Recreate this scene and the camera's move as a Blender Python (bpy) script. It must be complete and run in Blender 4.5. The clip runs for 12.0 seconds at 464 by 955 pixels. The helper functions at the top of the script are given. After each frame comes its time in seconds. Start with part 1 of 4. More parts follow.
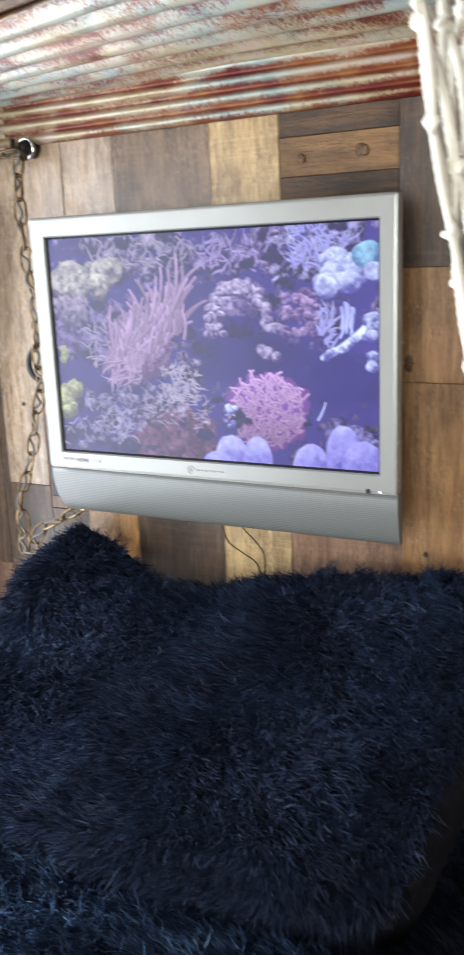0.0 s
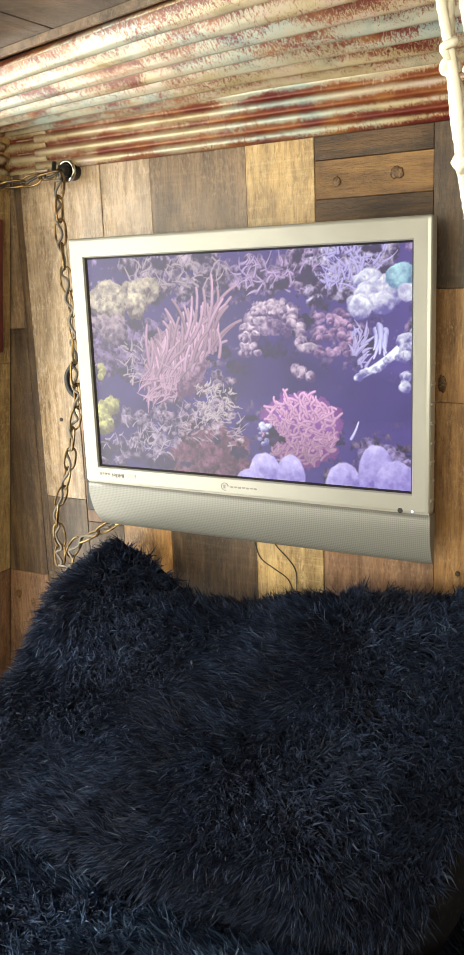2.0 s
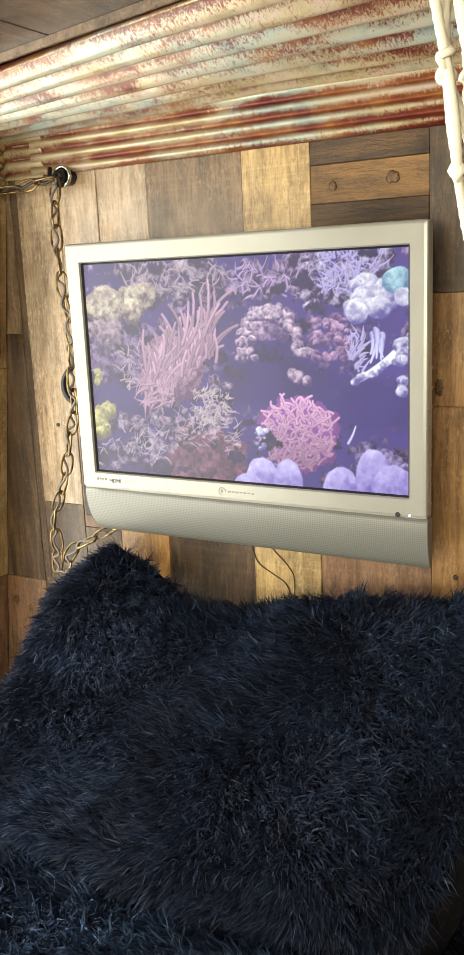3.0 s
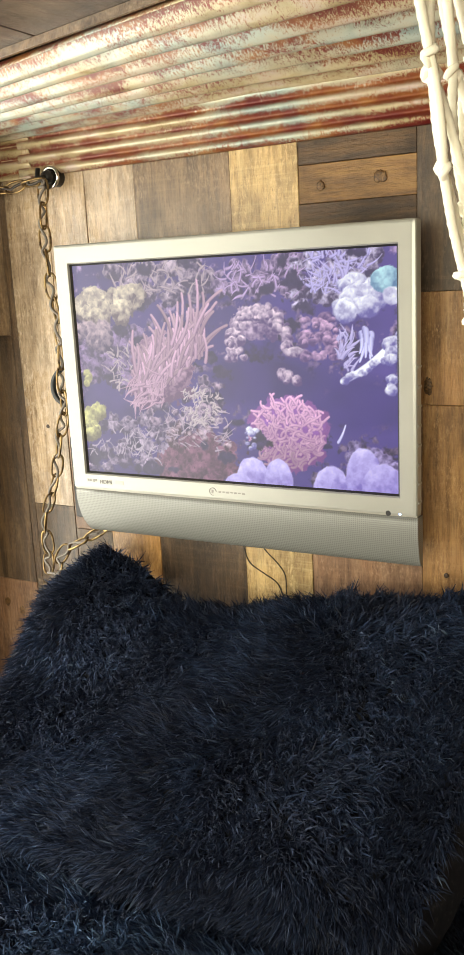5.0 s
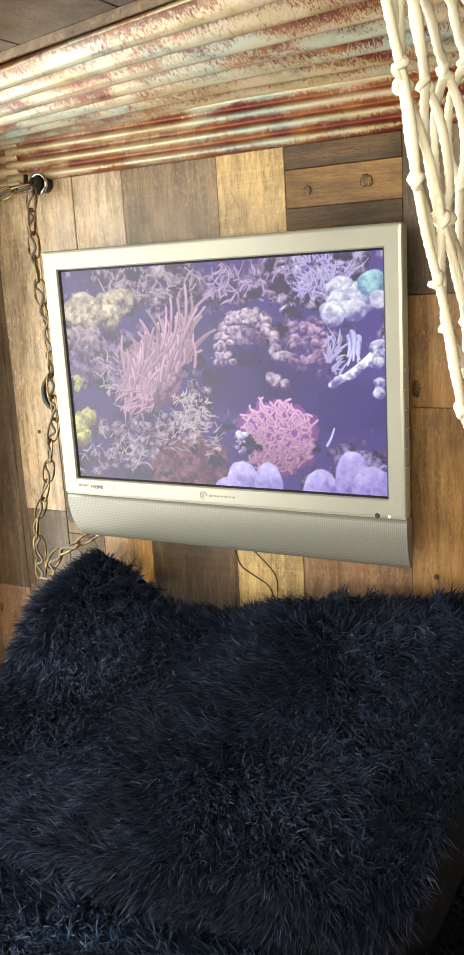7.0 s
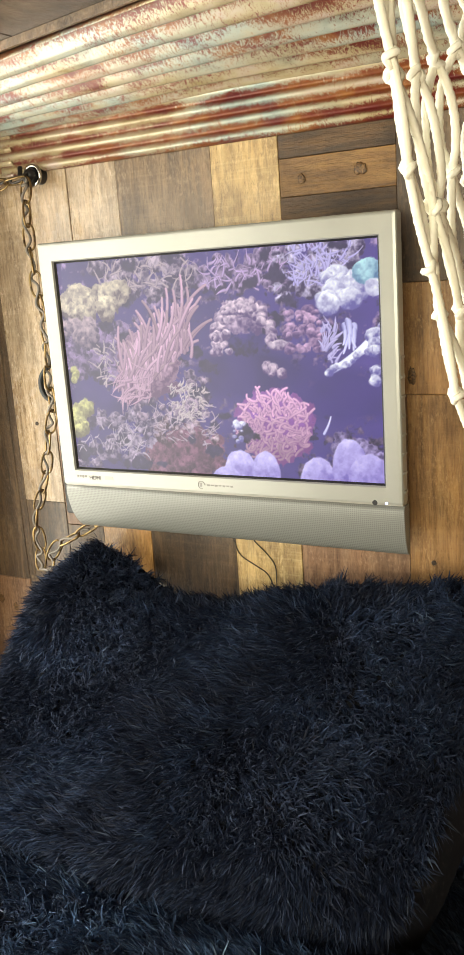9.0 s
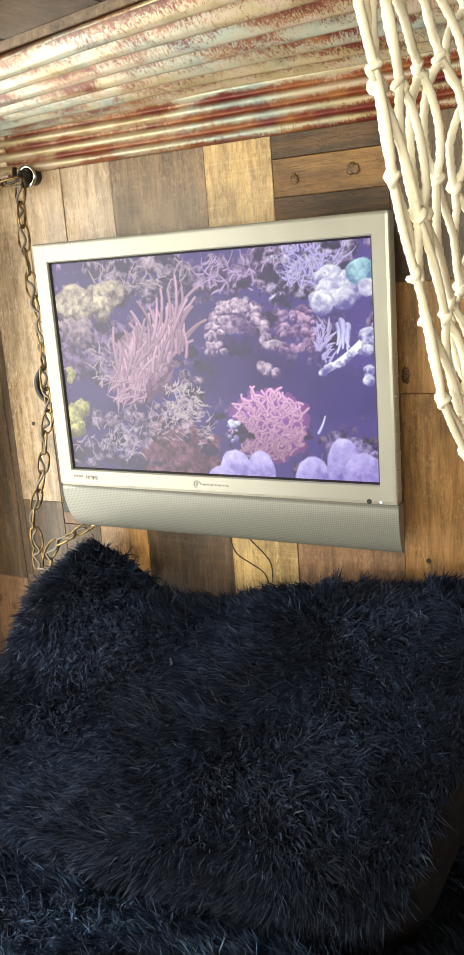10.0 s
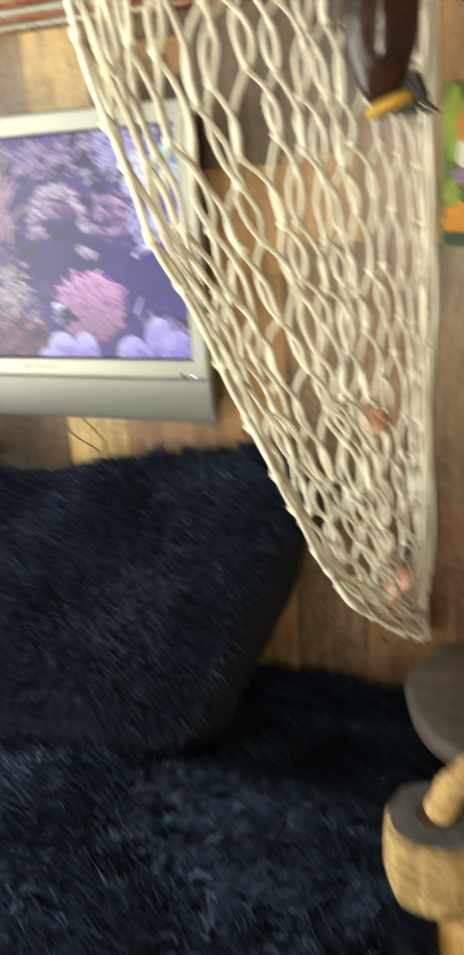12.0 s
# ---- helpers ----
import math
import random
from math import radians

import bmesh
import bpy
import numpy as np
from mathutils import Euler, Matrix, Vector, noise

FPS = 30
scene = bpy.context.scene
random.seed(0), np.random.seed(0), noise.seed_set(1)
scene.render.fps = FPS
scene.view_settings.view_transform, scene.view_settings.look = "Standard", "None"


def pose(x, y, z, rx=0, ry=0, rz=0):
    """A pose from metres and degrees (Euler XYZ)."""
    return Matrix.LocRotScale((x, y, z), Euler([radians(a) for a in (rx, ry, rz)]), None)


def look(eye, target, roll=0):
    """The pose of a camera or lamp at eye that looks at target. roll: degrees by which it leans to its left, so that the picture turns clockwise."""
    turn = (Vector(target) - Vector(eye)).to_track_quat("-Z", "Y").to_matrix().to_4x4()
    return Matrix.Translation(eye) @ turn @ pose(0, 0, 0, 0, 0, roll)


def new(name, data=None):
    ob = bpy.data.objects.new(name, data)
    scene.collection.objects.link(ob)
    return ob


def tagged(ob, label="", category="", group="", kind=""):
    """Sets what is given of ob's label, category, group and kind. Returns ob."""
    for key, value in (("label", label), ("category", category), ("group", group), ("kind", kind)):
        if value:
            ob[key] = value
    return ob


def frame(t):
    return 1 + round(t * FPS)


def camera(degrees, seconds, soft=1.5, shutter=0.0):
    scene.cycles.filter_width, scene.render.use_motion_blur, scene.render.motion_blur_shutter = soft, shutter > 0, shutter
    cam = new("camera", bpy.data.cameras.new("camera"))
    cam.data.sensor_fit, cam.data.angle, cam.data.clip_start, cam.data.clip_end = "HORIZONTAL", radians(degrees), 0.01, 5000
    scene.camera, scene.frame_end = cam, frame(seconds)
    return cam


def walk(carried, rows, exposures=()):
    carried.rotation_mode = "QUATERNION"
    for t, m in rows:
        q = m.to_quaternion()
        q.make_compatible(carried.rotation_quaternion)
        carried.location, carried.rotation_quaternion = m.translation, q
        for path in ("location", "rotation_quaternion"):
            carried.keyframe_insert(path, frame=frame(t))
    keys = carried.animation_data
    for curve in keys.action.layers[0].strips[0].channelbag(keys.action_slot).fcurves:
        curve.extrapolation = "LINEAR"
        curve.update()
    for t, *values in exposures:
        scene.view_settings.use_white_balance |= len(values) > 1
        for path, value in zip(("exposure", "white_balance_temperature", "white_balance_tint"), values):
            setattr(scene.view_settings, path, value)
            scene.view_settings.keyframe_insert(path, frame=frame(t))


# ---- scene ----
cam = camera(29.4, 12.0, shutter=0.5)
PATH = [
    (0, (0.565, -1.078, 1.258), (-0.343, 0.639, 0.780), -2.4),
    (0.2, (0.552, -1.082, 1.267), (-0.394, 0.615, 0.791), -2.3),
    (0.5, (0.549, -1.085, 1.262), (-0.427, 0.600, 0.804), -2.2),
    (1, (0.561, -1.085, 1.261), (-0.420, 0.597, 0.802), -2.2),
    (1.5, (0.573, -1.086, 1.264), (-0.409, 0.598, 0.816), -2.1),
    (2, (0.572, -1.087, 1.268), (-0.406, 0.599, 0.819), -2.3),
    (2.5, (0.572, -1.086, 1.271), (-0.404, 0.602, 0.825), -2.5),
    (4.5, (0.565, -1.086, 1.271), (-0.393, 0.612, 0.828), -2.7),
    (5, (0.572, -1.086, 1.270), (-0.383, 0.614, 0.827), -2.9),
    (5.5, (0.577, -1.085, 1.273), (-0.377, 0.616, 0.832), -3.0),
    (6, (0.576, -1.086, 1.272), (-0.373, 0.620, 0.834), -3.1),
    (6.5, (0.581, -1.084, 1.273), (-0.369, 0.620, 0.834), -3.3),
    (7, (0.581, -1.085, 1.274), (-0.367, 0.620, 0.833), -3.4),
    (8.8, (0.589, -1.091, 1.279), (-0.372, 0.598, 0.802), -4.0),
    (9, (0.584, -1.090, 1.274), (-0.359, 0.612, 0.811), -4.1),
    (9.5, (0.584, -1.090, 1.282), (-0.356, 0.612, 0.810), -4.3),
    (10, (0.591, -1.091, 1.280), (-0.350, 0.609, 0.807), -4.4),
    (10.5, (0.593, -1.092, 1.274), (-0.350, 0.603, 0.789), -4.5),
    (11, (0.601, -1.100, 1.274), (-0.340, 0.588, 0.757), -4.7),
    (11.5, (0.644, -1.134, 1.264), (-0.293, 0.549, 0.728), -4.6),
    (11.7, (0.677, -1.135, 1.255), (-0.219, 0.564, 0.693), -4.1),
    (11.8, (0.686, -1.137, 1.250), (-0.155, 0.583, 0.670), -4.0),
    (11.9, (0.721, -1.135, 1.253), (-0.086, 0.586, 0.627), -3.6),
    (12, (0.730, -1.148, 1.237), (0.003, 0.596, 0.581), -3.9),
]
EXPOSURES = [(0.0, -0.25, 5500, 11), (0.5, -0.13, 5650, 11), (1.2, -0.10, 6250, 8), (2.0, -0.09, 6900, 5), (10.8, -0.09, 6950, 4), (11.5, -0.17, 6900, 3), (12.0, -0.04, 6750, 0)]
walk(cam, [(t, look(eye, target, roll)) for t, eye, target, roll in PATH], EXPOSURES)

# ---- world and light ----
world = bpy.data.worlds.new("world")
scene.world = world
world.use_nodes = True
wn = world.node_tree
sky = wn.nodes.new("ShaderNodeTexSky")
sky.sky_type, sky.sun_disc = "NISHITA", False
sky.sun_elevation, sky.sun_rotation = radians(38), radians(250)
wn.nodes["Background"].inputs["Strength"].default_value = 0.12
wn.links.new(sky.outputs[0], wn.nodes["Background"].inputs[0])


def lamp(name, kind, energy, m, colour=(1, 1, 1), **more):
    data = bpy.data.lights.new(name, kind)
    data.energy, data.color = energy, colour
    if "size" in more:
        data.shape, data.size, data.size_y = "RECTANGLE", more["size"], more["size_y"]
    if "angle" in more:
        data.angle = more["angle"]
    ob = new(name, data)
    ob.matrix_world = m
    return ob


lamp("sun", "SUN", 2.5, look((-4, -3, 4), (0, 0, 0)), (1.0, 0.94, 0.85), angle=radians(0.5))
# daylight of the open side door, and an unseen rear lamp added as fill
lamp("door_daylight", "AREA", 29.0, look((-0.63, -0.87, 1.0), (0.4, -0.87, 1.0)), (1.0, 0.96, 0.90), size=1.42, size_y=0.95)
lamp("rear_fill", "AREA", 36.0, look((0.5, -2.33, 1.2), (0.3, 0.0, 0.95)), (1.0, 0.92, 0.76), size=1.2, size_y=0.55)

# ---- materials ----


def mat(name, rough=0.6, metal=0.0, base=(0.5, 0.5, 0.5)):
    m = bpy.data.materials.new(name)
    m.use_nodes = True
    nt = m.node_tree
    b = nt.nodes["Principled BSDF"]
    b.inputs["Base Color"].default_value = (*base, 1)
    b.inputs["Roughness"].default_value = rough
    b.inputs["Metallic"].default_value = metal
    return m, nt, b


def node(nt, kind, **values):
    n = nt.nodes.new(kind)
    for k, v in values.items():
        n.inputs[k].default_value = v
    return n


def coords(nt, scale, space="Object", jitter=False):
    tc = nt.nodes.new("ShaderNodeTexCoord")
    mp = nt.nodes.new("ShaderNodeMapping")
    mp.inputs["Scale"].default_value = scale
    nt.links.new(tc.outputs[space], mp.inputs["Vector"])
    if jitter:
        oi = nt.nodes.new("ShaderNodeObjectInfo")
        sc = nt.nodes.new("ShaderNodeMath")
        sc.operation = "MULTIPLY"
        sc.inputs[1].default_value = 37.0
        nt.links.new(oi.outputs["Random"], sc.inputs[0])
        nt.links.new(sc.outputs[0], mp.inputs["Location"])
    return mp.outputs[0]


def ramp(nt, fac, stops):
    r = nt.nodes.new("ShaderNodeValToRGB")
    el = r.color_ramp.elements
    while len(el) < len(stops):
        el.new(0.5)
    for e, (p, c) in zip(el, stops):
        e.position, e.color = p, (*c, 1)
    nt.links.new(fac, r.inputs[0])
    return r.outputs[0]


def noise_tex(nt, vec, scale, detail=4.0, rough=0.55, dist=0.0):
    n = node(nt, "ShaderNodeTexNoise", Scale=scale, Detail=detail, Roughness=rough, Distortion=dist)
    nt.links.new(vec, n.inputs["Vector"])
    return n.outputs[0]


def mixc(nt, a, b, fac, mode="MIX"):
    m = nt.nodes.new("ShaderNodeMix")
    m.data_type, m.blend_type = "RGBA", mode
    for sock, v in ((m.inputs[6], a), (m.inputs[7], b), (m.inputs[0], fac)):
        if hasattr(v, "links"):
            nt.links.new(v, sock)
        elif isinstance(v, tuple):
            sock.default_value = (*v, 1)
        else:
            sock.default_value = v
    return m.outputs[2]


def bump(nt, b, height, strength=0.3, dist=0.002):
    n = node(nt, "ShaderNodeBump", Strength=strength, Distance=dist)
    nt.links.new(height, n.inputs["Height"])
    nt.links.new(n.outputs[0], b.inputs["Normal"])


def wood(name, dark, mid, light, along="z", rough=0.38, scratch=0.0, flecks=0.45, coat=0.55):
    """Weathered board: long grain, blotches, saw marks, small dark specks."""
    m, nt, b = mat(name, rough)
    b.inputs["Coat Weight"].default_value, b.inputs["Coat Roughness"].default_value = coat, 0.24
    s = {"z": (55, 55, 5), "x": (5, 55, 55), "y": (55, 5, 55)}[along]
    g = coords(nt, s, jitter=True)
    grain = noise_tex(nt, g, 1.6, 8, 0.65, 0.4)
    blotch = noise_tex(nt, coords(nt, (1, 1, 0.6), jitter=True), 14, 5, 0.6)
    fine = noise_tex(nt, coords(nt, tuple(v * 4 for v in s), jitter=True), 1.5, 3, 0.6)
    col = ramp(nt, grain, [(0.30, dark), (0.5, mid), (0.72, light)])
    col = mixc(nt, col, ramp(nt, blotch, [(0.3, (0.36, 0.31, 0.26)), (0.5, (0.95, 0.93, 0.9)), (0.75, (1.4, 1.33, 1.2))]), 0.85, "MULTIPLY")
    col = mixc(nt, col, ramp(nt, fine, [(0.36, (0.4, 0.36, 0.33)), (0.5, (1, 1, 1))]), 0.45, "MULTIPLY")
    if scratch:
        cross = {"z": (6, 6, 130), "x": (130, 6, 6), "y": (6, 130, 6)}[along]
        saw = noise_tex(nt, coords(nt, cross, jitter=True), 1.3, 4, 0.7)
        col = mixc(nt, col, ramp(nt, saw, [(0.52, (0, 0, 0)), (0.72, light)]), scratch, "SCREEN")
    fleck = noise_tex(nt, coords(nt, {"z": (320, 320, 120), "x": (120, 320, 320), "y": (320, 120, 320)}[along], jitter=True), 1.0, 4, 0.75)
    worn = noise_tex(nt, coords(nt, (1, 1, 0.7), jitter=True), 26, 4, 0.6, 0.8)
    wear = nt.nodes.new("ShaderNodeMath")
    wear.operation = "MULTIPLY"
    nt.links.new(ramp(nt, fleck, [(0.50, (0, 0, 0)), (0.64, (1, 1, 1))]), wear.inputs[0])
    nt.links.new(ramp(nt, worn, [(0.40, (0, 0, 0)), (0.62, (flecks,) * 3)]), wear.inputs[1])
    col = mixc(nt, col, tuple(min(1, 1.35 * v + 0.05) for v in light), wear.outputs[0])
    col = mixc(nt, col, ramp(nt, fleck, [(0.30, (0.25, 0.21, 0.18)), (0.42, (1, 1, 1))]), 0.6, "MULTIPLY")
    nt.links.new(col, b.inputs["Base Color"])
    rr = ramp(nt, blotch, [(0.3, (rough + 0.15,) * 3), (0.7, (rough - 0.1,) * 3)])
    nt.links.new(rr, b.inputs["Roughness"])
    up = nt.nodes.new("ShaderNodeMath")
    up.operation = "ADD"
    nt.links.new(grain, up.inputs[0])
    nt.links.new(fleck, up.inputs[1])
    bump(nt, b, up.outputs[0], 0.75, 0.002)
    return m


WOOD = {
    "pale": wood("pale_weathered_wood", (0.19, 0.130, 0.075), (0.43, 0.315, 0.20), (0.64, 0.52, 0.38), rough=0.30, scratch=0.15, coat=0.9),
    "cream": wood("cream_rough_sawn_wood", (0.28, 0.18, 0.07), (0.50, 0.345, 0.15), (0.68, 0.51, 0.25), scratch=0.3),
    "grey": wood("grey_brown_wood", (0.075, 0.048, 0.026), (0.185, 0.118, 0.062), (0.34, 0.235, 0.135), scratch=0.18),
    "dark": wood("dark_walnut_wood", (0.026, 0.014, 0.007), (0.080, 0.047, 0.022), (0.18, 0.115, 0.058), scratch=0.2, flecks=0.3),
    "orange": wood("honey_orange_wood", (0.17, 0.085, 0.028), (0.36, 0.19, 0.065), (0.50, 0.30, 0.12), scratch=0.1),
    "red": wood("red_brown_wood", (0.13, 0.068, 0.035), (0.24, 0.13, 0.07), (0.36, 0.22, 0.13), scratch=0.15),
    "darkx": wood("dark_wood_crosswise", (0.026, 0.013, 0.005), (0.075, 0.040, 0.015), (0.16, 0.088, 0.032), "x", flecks=0.1, coat=0.15),
    "brownx": wood("brown_wood_crosswise", (0.09, 0.045, 0.014), (0.22, 0.120, 0.040), (0.36, 0.21, 0.070), "x", flecks=0.12, coat=0.2),
    "ceil": wood("brown_ceiling_wood", (0.06, 0.036, 0.02), (0.15, 0.095, 0.052), (0.25, 0.17, 0.10), "y"),
    "ceild": wood("dark_ceiling_wood", (0.025, 0.016, 0.01), (0.07, 0.045, 0.028), (0.13, 0.09, 0.06), "y"),
}
KNOT, nt, b = mat("wood_knot", 0.5, base=(0.035, 0.018, 0.009))
RING, nt, b = mat("ringed_knot_wood", 0.5)
nt.links.new(ramp(nt, noise_tex(nt, coords(nt, (1, 1, 1)), 170, 4, 0.6, 2.5), [(0.3, (0.03, 0.015, 0.007)), (0.5, (0.12, 0.062, 0.022)), (0.7, (0.27, 0.15, 0.055))]), b.inputs["Base Color"])

# rusted, painted corrugated sheet
TIN, nt, b = mat("rusted_corrugated_tin", 0.3, 0.12)
big = noise_tex(nt, coords(nt, (4.6, 10, 10)), 1.9, 3, 0.5, 0.8)
mid = noise_tex(nt, coords(nt, (5.0, 9, 9)), 3.4, 4, 0.55, 0.5)
speck = noise_tex(nt, coords(nt, (300, 125, 125)), 1.6, 5, 0.8, 0.9)
drift = noise_tex(nt, coords(nt, (2.4, 3, 3)), 1.6, 2, 0.5)
cream = ramp(nt, mid, [(0.34, (0.40, 0.32, 0.17)), (0.5, (0.54, 0.46, 0.30)), (0.68, (0.56, 0.45, 0.40))])
mint = ramp(nt, mid, [(0.34, (0.32, 0.40, 0.37)), (0.5, (0.47, 0.52, 0.45)), (0.68, (0.54, 0.50, 0.36))])
zinc = mixc(nt, cream, mint, ramp(nt, drift, [(0.44, (0, 0, 0)), (0.56, (1, 1, 1))]))
rust = ramp(nt, mid, [(0.36, (0.13, 0.012, 0.011)), (0.48, (0.17, 0.030, 0.013)), (0.58, (0.24, 0.075, 0.018)), (0.7, (0.33, 0.14, 0.04))])
where = nt.nodes.new("ShaderNodeMath")
where.operation = "ADD"
nt.links.new(big, where.inputs[0])
half = nt.nodes.new("ShaderNodeMath")
half.operation = "MULTIPLY_ADD"
half.inputs[1].default_value, half.inputs[2].default_value = 1.9, -0.945
nt.links.new(speck, half.inputs[0])
# rust gathers in the troughs between the ridges; the sheets carry their ripple as an attribute
rip = nt.nodes.new("ShaderNodeAttribute")
rip.attribute_name = "ripple"
both = nt.nodes.new("ShaderNodeMath")
both.operation = "MULTIPLY_ADD"
both.inputs[1].default_value = -0.20
nt.links.new(rip.outputs["Fac"], both.inputs[0])
nt.links.new(half.outputs[0], both.inputs[2])
nt.links.new(both.outputs[0], where.inputs[1])
mask = ramp(nt, where.outputs[0], [(0.425, (0, 0, 0)), (0.54, (1, 1, 1))])
nt.links.new(mixc(nt, zinc, rust, mask), b.inputs["Base Color"])
nt.links.new(ramp(nt, where.outputs[0], [(0.4, (0.18,) * 3), (0.62, (0.40,) * 3)]), b.inputs["Roughness"])
b.inputs["Coat Weight"].default_value, b.inputs["Coat Roughness"].default_value = 0.15, 0.22
bump(nt, b, speck, 0.2, 0.001)

# pearly silver plastic of the television
SILVER, nt, b = mat("champagne_silver_plastic", 0.32, 0.25, (0.46, 0.45, 0.40))
n1 = noise_tex(nt, coords(nt, (1, 1, 1)), 9, 3)
nt.links.new(ramp(nt, n1, [(0.35, (0.325, 0.33, 0.30)), (0.7, (0.365, 0.368, 0.335))]), b.inputs["Base Color"])
bump(nt, b, noise_tex(nt, coords(nt, (1, 1, 1)), 900, 2), 0.06, 0.0005)
EDGE, nt, b = mat("satin_grey_plastic", 0.4, 0.2, (0.33, 0.32, 0.28))
BLACK, nt, b = mat("black_plastic", 0.45, 0.0, (0.012, 0.012, 0.013))
# perforated loudspeaker grille: rows of small holes
GRILLE, nt, b = mat("perforated_silver_grille", 0.45, 0.25, (0.5, 0.5, 0.48))
vor = node(nt, "ShaderNodeTexVoronoi", Scale=1.0, Randomness=0.0)
nt.links.new(coords(nt, (390, 1, 390)), vor.inputs["Vector"])
vor.voronoi_dimensions = "3D"
nt.links.new(ramp(nt, vor.outputs["Distance"], [(0.24, (0.15, 0.155, 0.145)), (0.46, (0.225, 0.23, 0.215))]), b.inputs["Base Color"])
INK, nt, b = mat("dark_grey_print", 0.5, 0.0, (0.13, 0.115, 0.12))
PRINT, nt, b = mat("faint_grey_print", 0.5, 0.1, (0.20, 0.19, 0.18))
LED, nt, b = mat("blue_indicator_light", 0.3, 0, (0.5, 0.6, 1.0))
b.inputs["Emission Color"].default_value, b.inputs["Emission Strength"].default_value = (0.35, 0.5, 1.0, 1), 4.0

# cotton cord, chain, cloth, fur, rope
CORD, nt, b = mat("cream_cotton_cord", 0.85, 0, (0.75, 0.69, 0.52))
n1 = noise_tex(nt, coords(nt, (1, 1, 1)), 40, 4)
nt.links.new(ramp(nt, n1, [(0.3, (0.84, 0.81, 0.67)), (0.7, (0.94, 0.92, 0.81))]), b.inputs["Base Color"])
bump(nt, b, noise_tex(nt, coords(nt, (1, 1, 1)), 700, 3), 0.4, 0.0008)
BRASS, nt, b = mat("antique_brass", 0.33, 0.9, (0.30, 0.20, 0.09))
nt.links.new(ramp(nt, noise_tex(nt, coords(nt, (1, 1, 1)), 60, 4), [(0.35, (0.07, 0.045, 0.025)), (0.65, (0.42, 0.29, 0.13))]), b.inputs["Base Color"])
CHROME, nt, b = mat("worn_chrome", 0.18, 1.0, (0.62, 0.60, 0.56))
WIRE, nt, b = mat("grey_lamp_flex", 0.5, 0, (0.16, 0.14, 0.12))
DARKWIRE, nt, b = mat("brown_black_wire", 0.5, 0, (0.03, 0.022, 0.016))
def fur(name, deep, mid, high, tip, rough=0.6):
    """Long pile: each tuft has its own tone; broad patches paint nap sheen and shade."""
    m, nt, b = mat(name, rough, 0, mid)
    geo = nt.nodes.new("ShaderNodeNewGeometry")
    tone = ramp(nt, geo.outputs["Random Per Island"], [(0.0, deep), (0.6, mid), (0.95, high), (1.0, tip)])
    nap_shade = noise_tex(nt, coords(nt, (1, 1, 1)), 9, 4, 0.6, 0.7)
    nt.links.new(mixc(nt, tone, ramp(nt, nap_shade, [(0.34, (0.42, 0.42, 0.48)), (0.52, (1, 1, 1)), (0.68, (2.3, 2.35, 2.2))]), 1.0, "MULTIPLY"), b.inputs["Base Color"])
    b.inputs["Specular IOR Level"].default_value = 0.22
    b.inputs["Sheen Weight"].default_value, b.inputs["Sheen Roughness"].default_value = 0.15, 0.4
    b.inputs["Sheen Tint"].default_value = (0.35, 0.45, 0.8, 1)
    return m


FUR = fur("navy_long_pile_fur", (0.0036, 0.0060, 0.0150), (0.0098, 0.0165, 0.040), (0.020, 0.034, 0.072), (0.055, 0.075, 0.115))
# throw pile: bluer navy, also raised in tone to stand in for light
THROW_FUR = fur("brightened_steel_navy_fur", (0.0080, 0.0150, 0.0340), (0.0220, 0.0410, 0.088), (0.043, 0.078, 0.150), (0.085, 0.125, 0.18))
BACKING, nt, b = mat("navy_fur_backing", 0.9, 0, (0.006, 0.009, 0.022))
GUSSET, nt, b = mat("charcoal_velvet", 0.75, 0, (0.02, 0.021, 0.026))
b.inputs["Specular IOR Level"].default_value = 0.15
nt.links.new(ramp(nt, noise_tex(nt, coords(nt, (3, 1, 1)), 90, 5, 0.7), [(0.40, (0.006, 0.0065, 0.010)), (0.60, (0.010, 0.0105, 0.014)), (0.75, (0.034, 0.034, 0.036))]), b.inputs["Base Color"])
ROPE, nt, b = mat("golden_manila_rope", 0.8, 0, (0.42, 0.27, 0.10))
nt.links.new(ramp(nt, noise_tex(nt, coords(nt, (1, 1, 1)), 150, 5), [(0.3, (0.25, 0.14, 0.045)), (0.7, (0.52, 0.36, 0.16))]), b.inputs["Base Color"])
BARK = wood("pale_driftwood_side", (0.10, 0.06, 0.025), (0.40, 0.27, 0.11), (0.56, 0.42, 0.21), "x", 0.75, 0.3, coat=0.0)
POSTW = wood("amber_post_wood", (0.22, 0.11, 0.035), (0.40, 0.22, 0.075), (0.5, 0.30, 0.11), "z", 0.5, coat=0.1)
SLATE, nt, b = mat("grey_washed_end_grain", 0.7, 0, (0.1, 0.1, 0.1))
nt.links.new(ramp(nt, noise_tex(nt, coords(nt, (1, 1, 1)), 60, 6, 0.7), [(0.35, (0.03, 0.032, 0.035)), (0.65, (0.11, 0.112, 0.115))]), b.inputs["Base Color"])
TOPW = wood("dark_grey_brown_tabletop", (0.026, 0.019, 0.013), (0.045, 0.033, 0.024), (0.070, 0.053, 0.040), "x", 0.6, coat=0.0)
SHELL, nt, b = mat("pink_shell", 0.45, 0, (0.62, 0.36, 0.27))
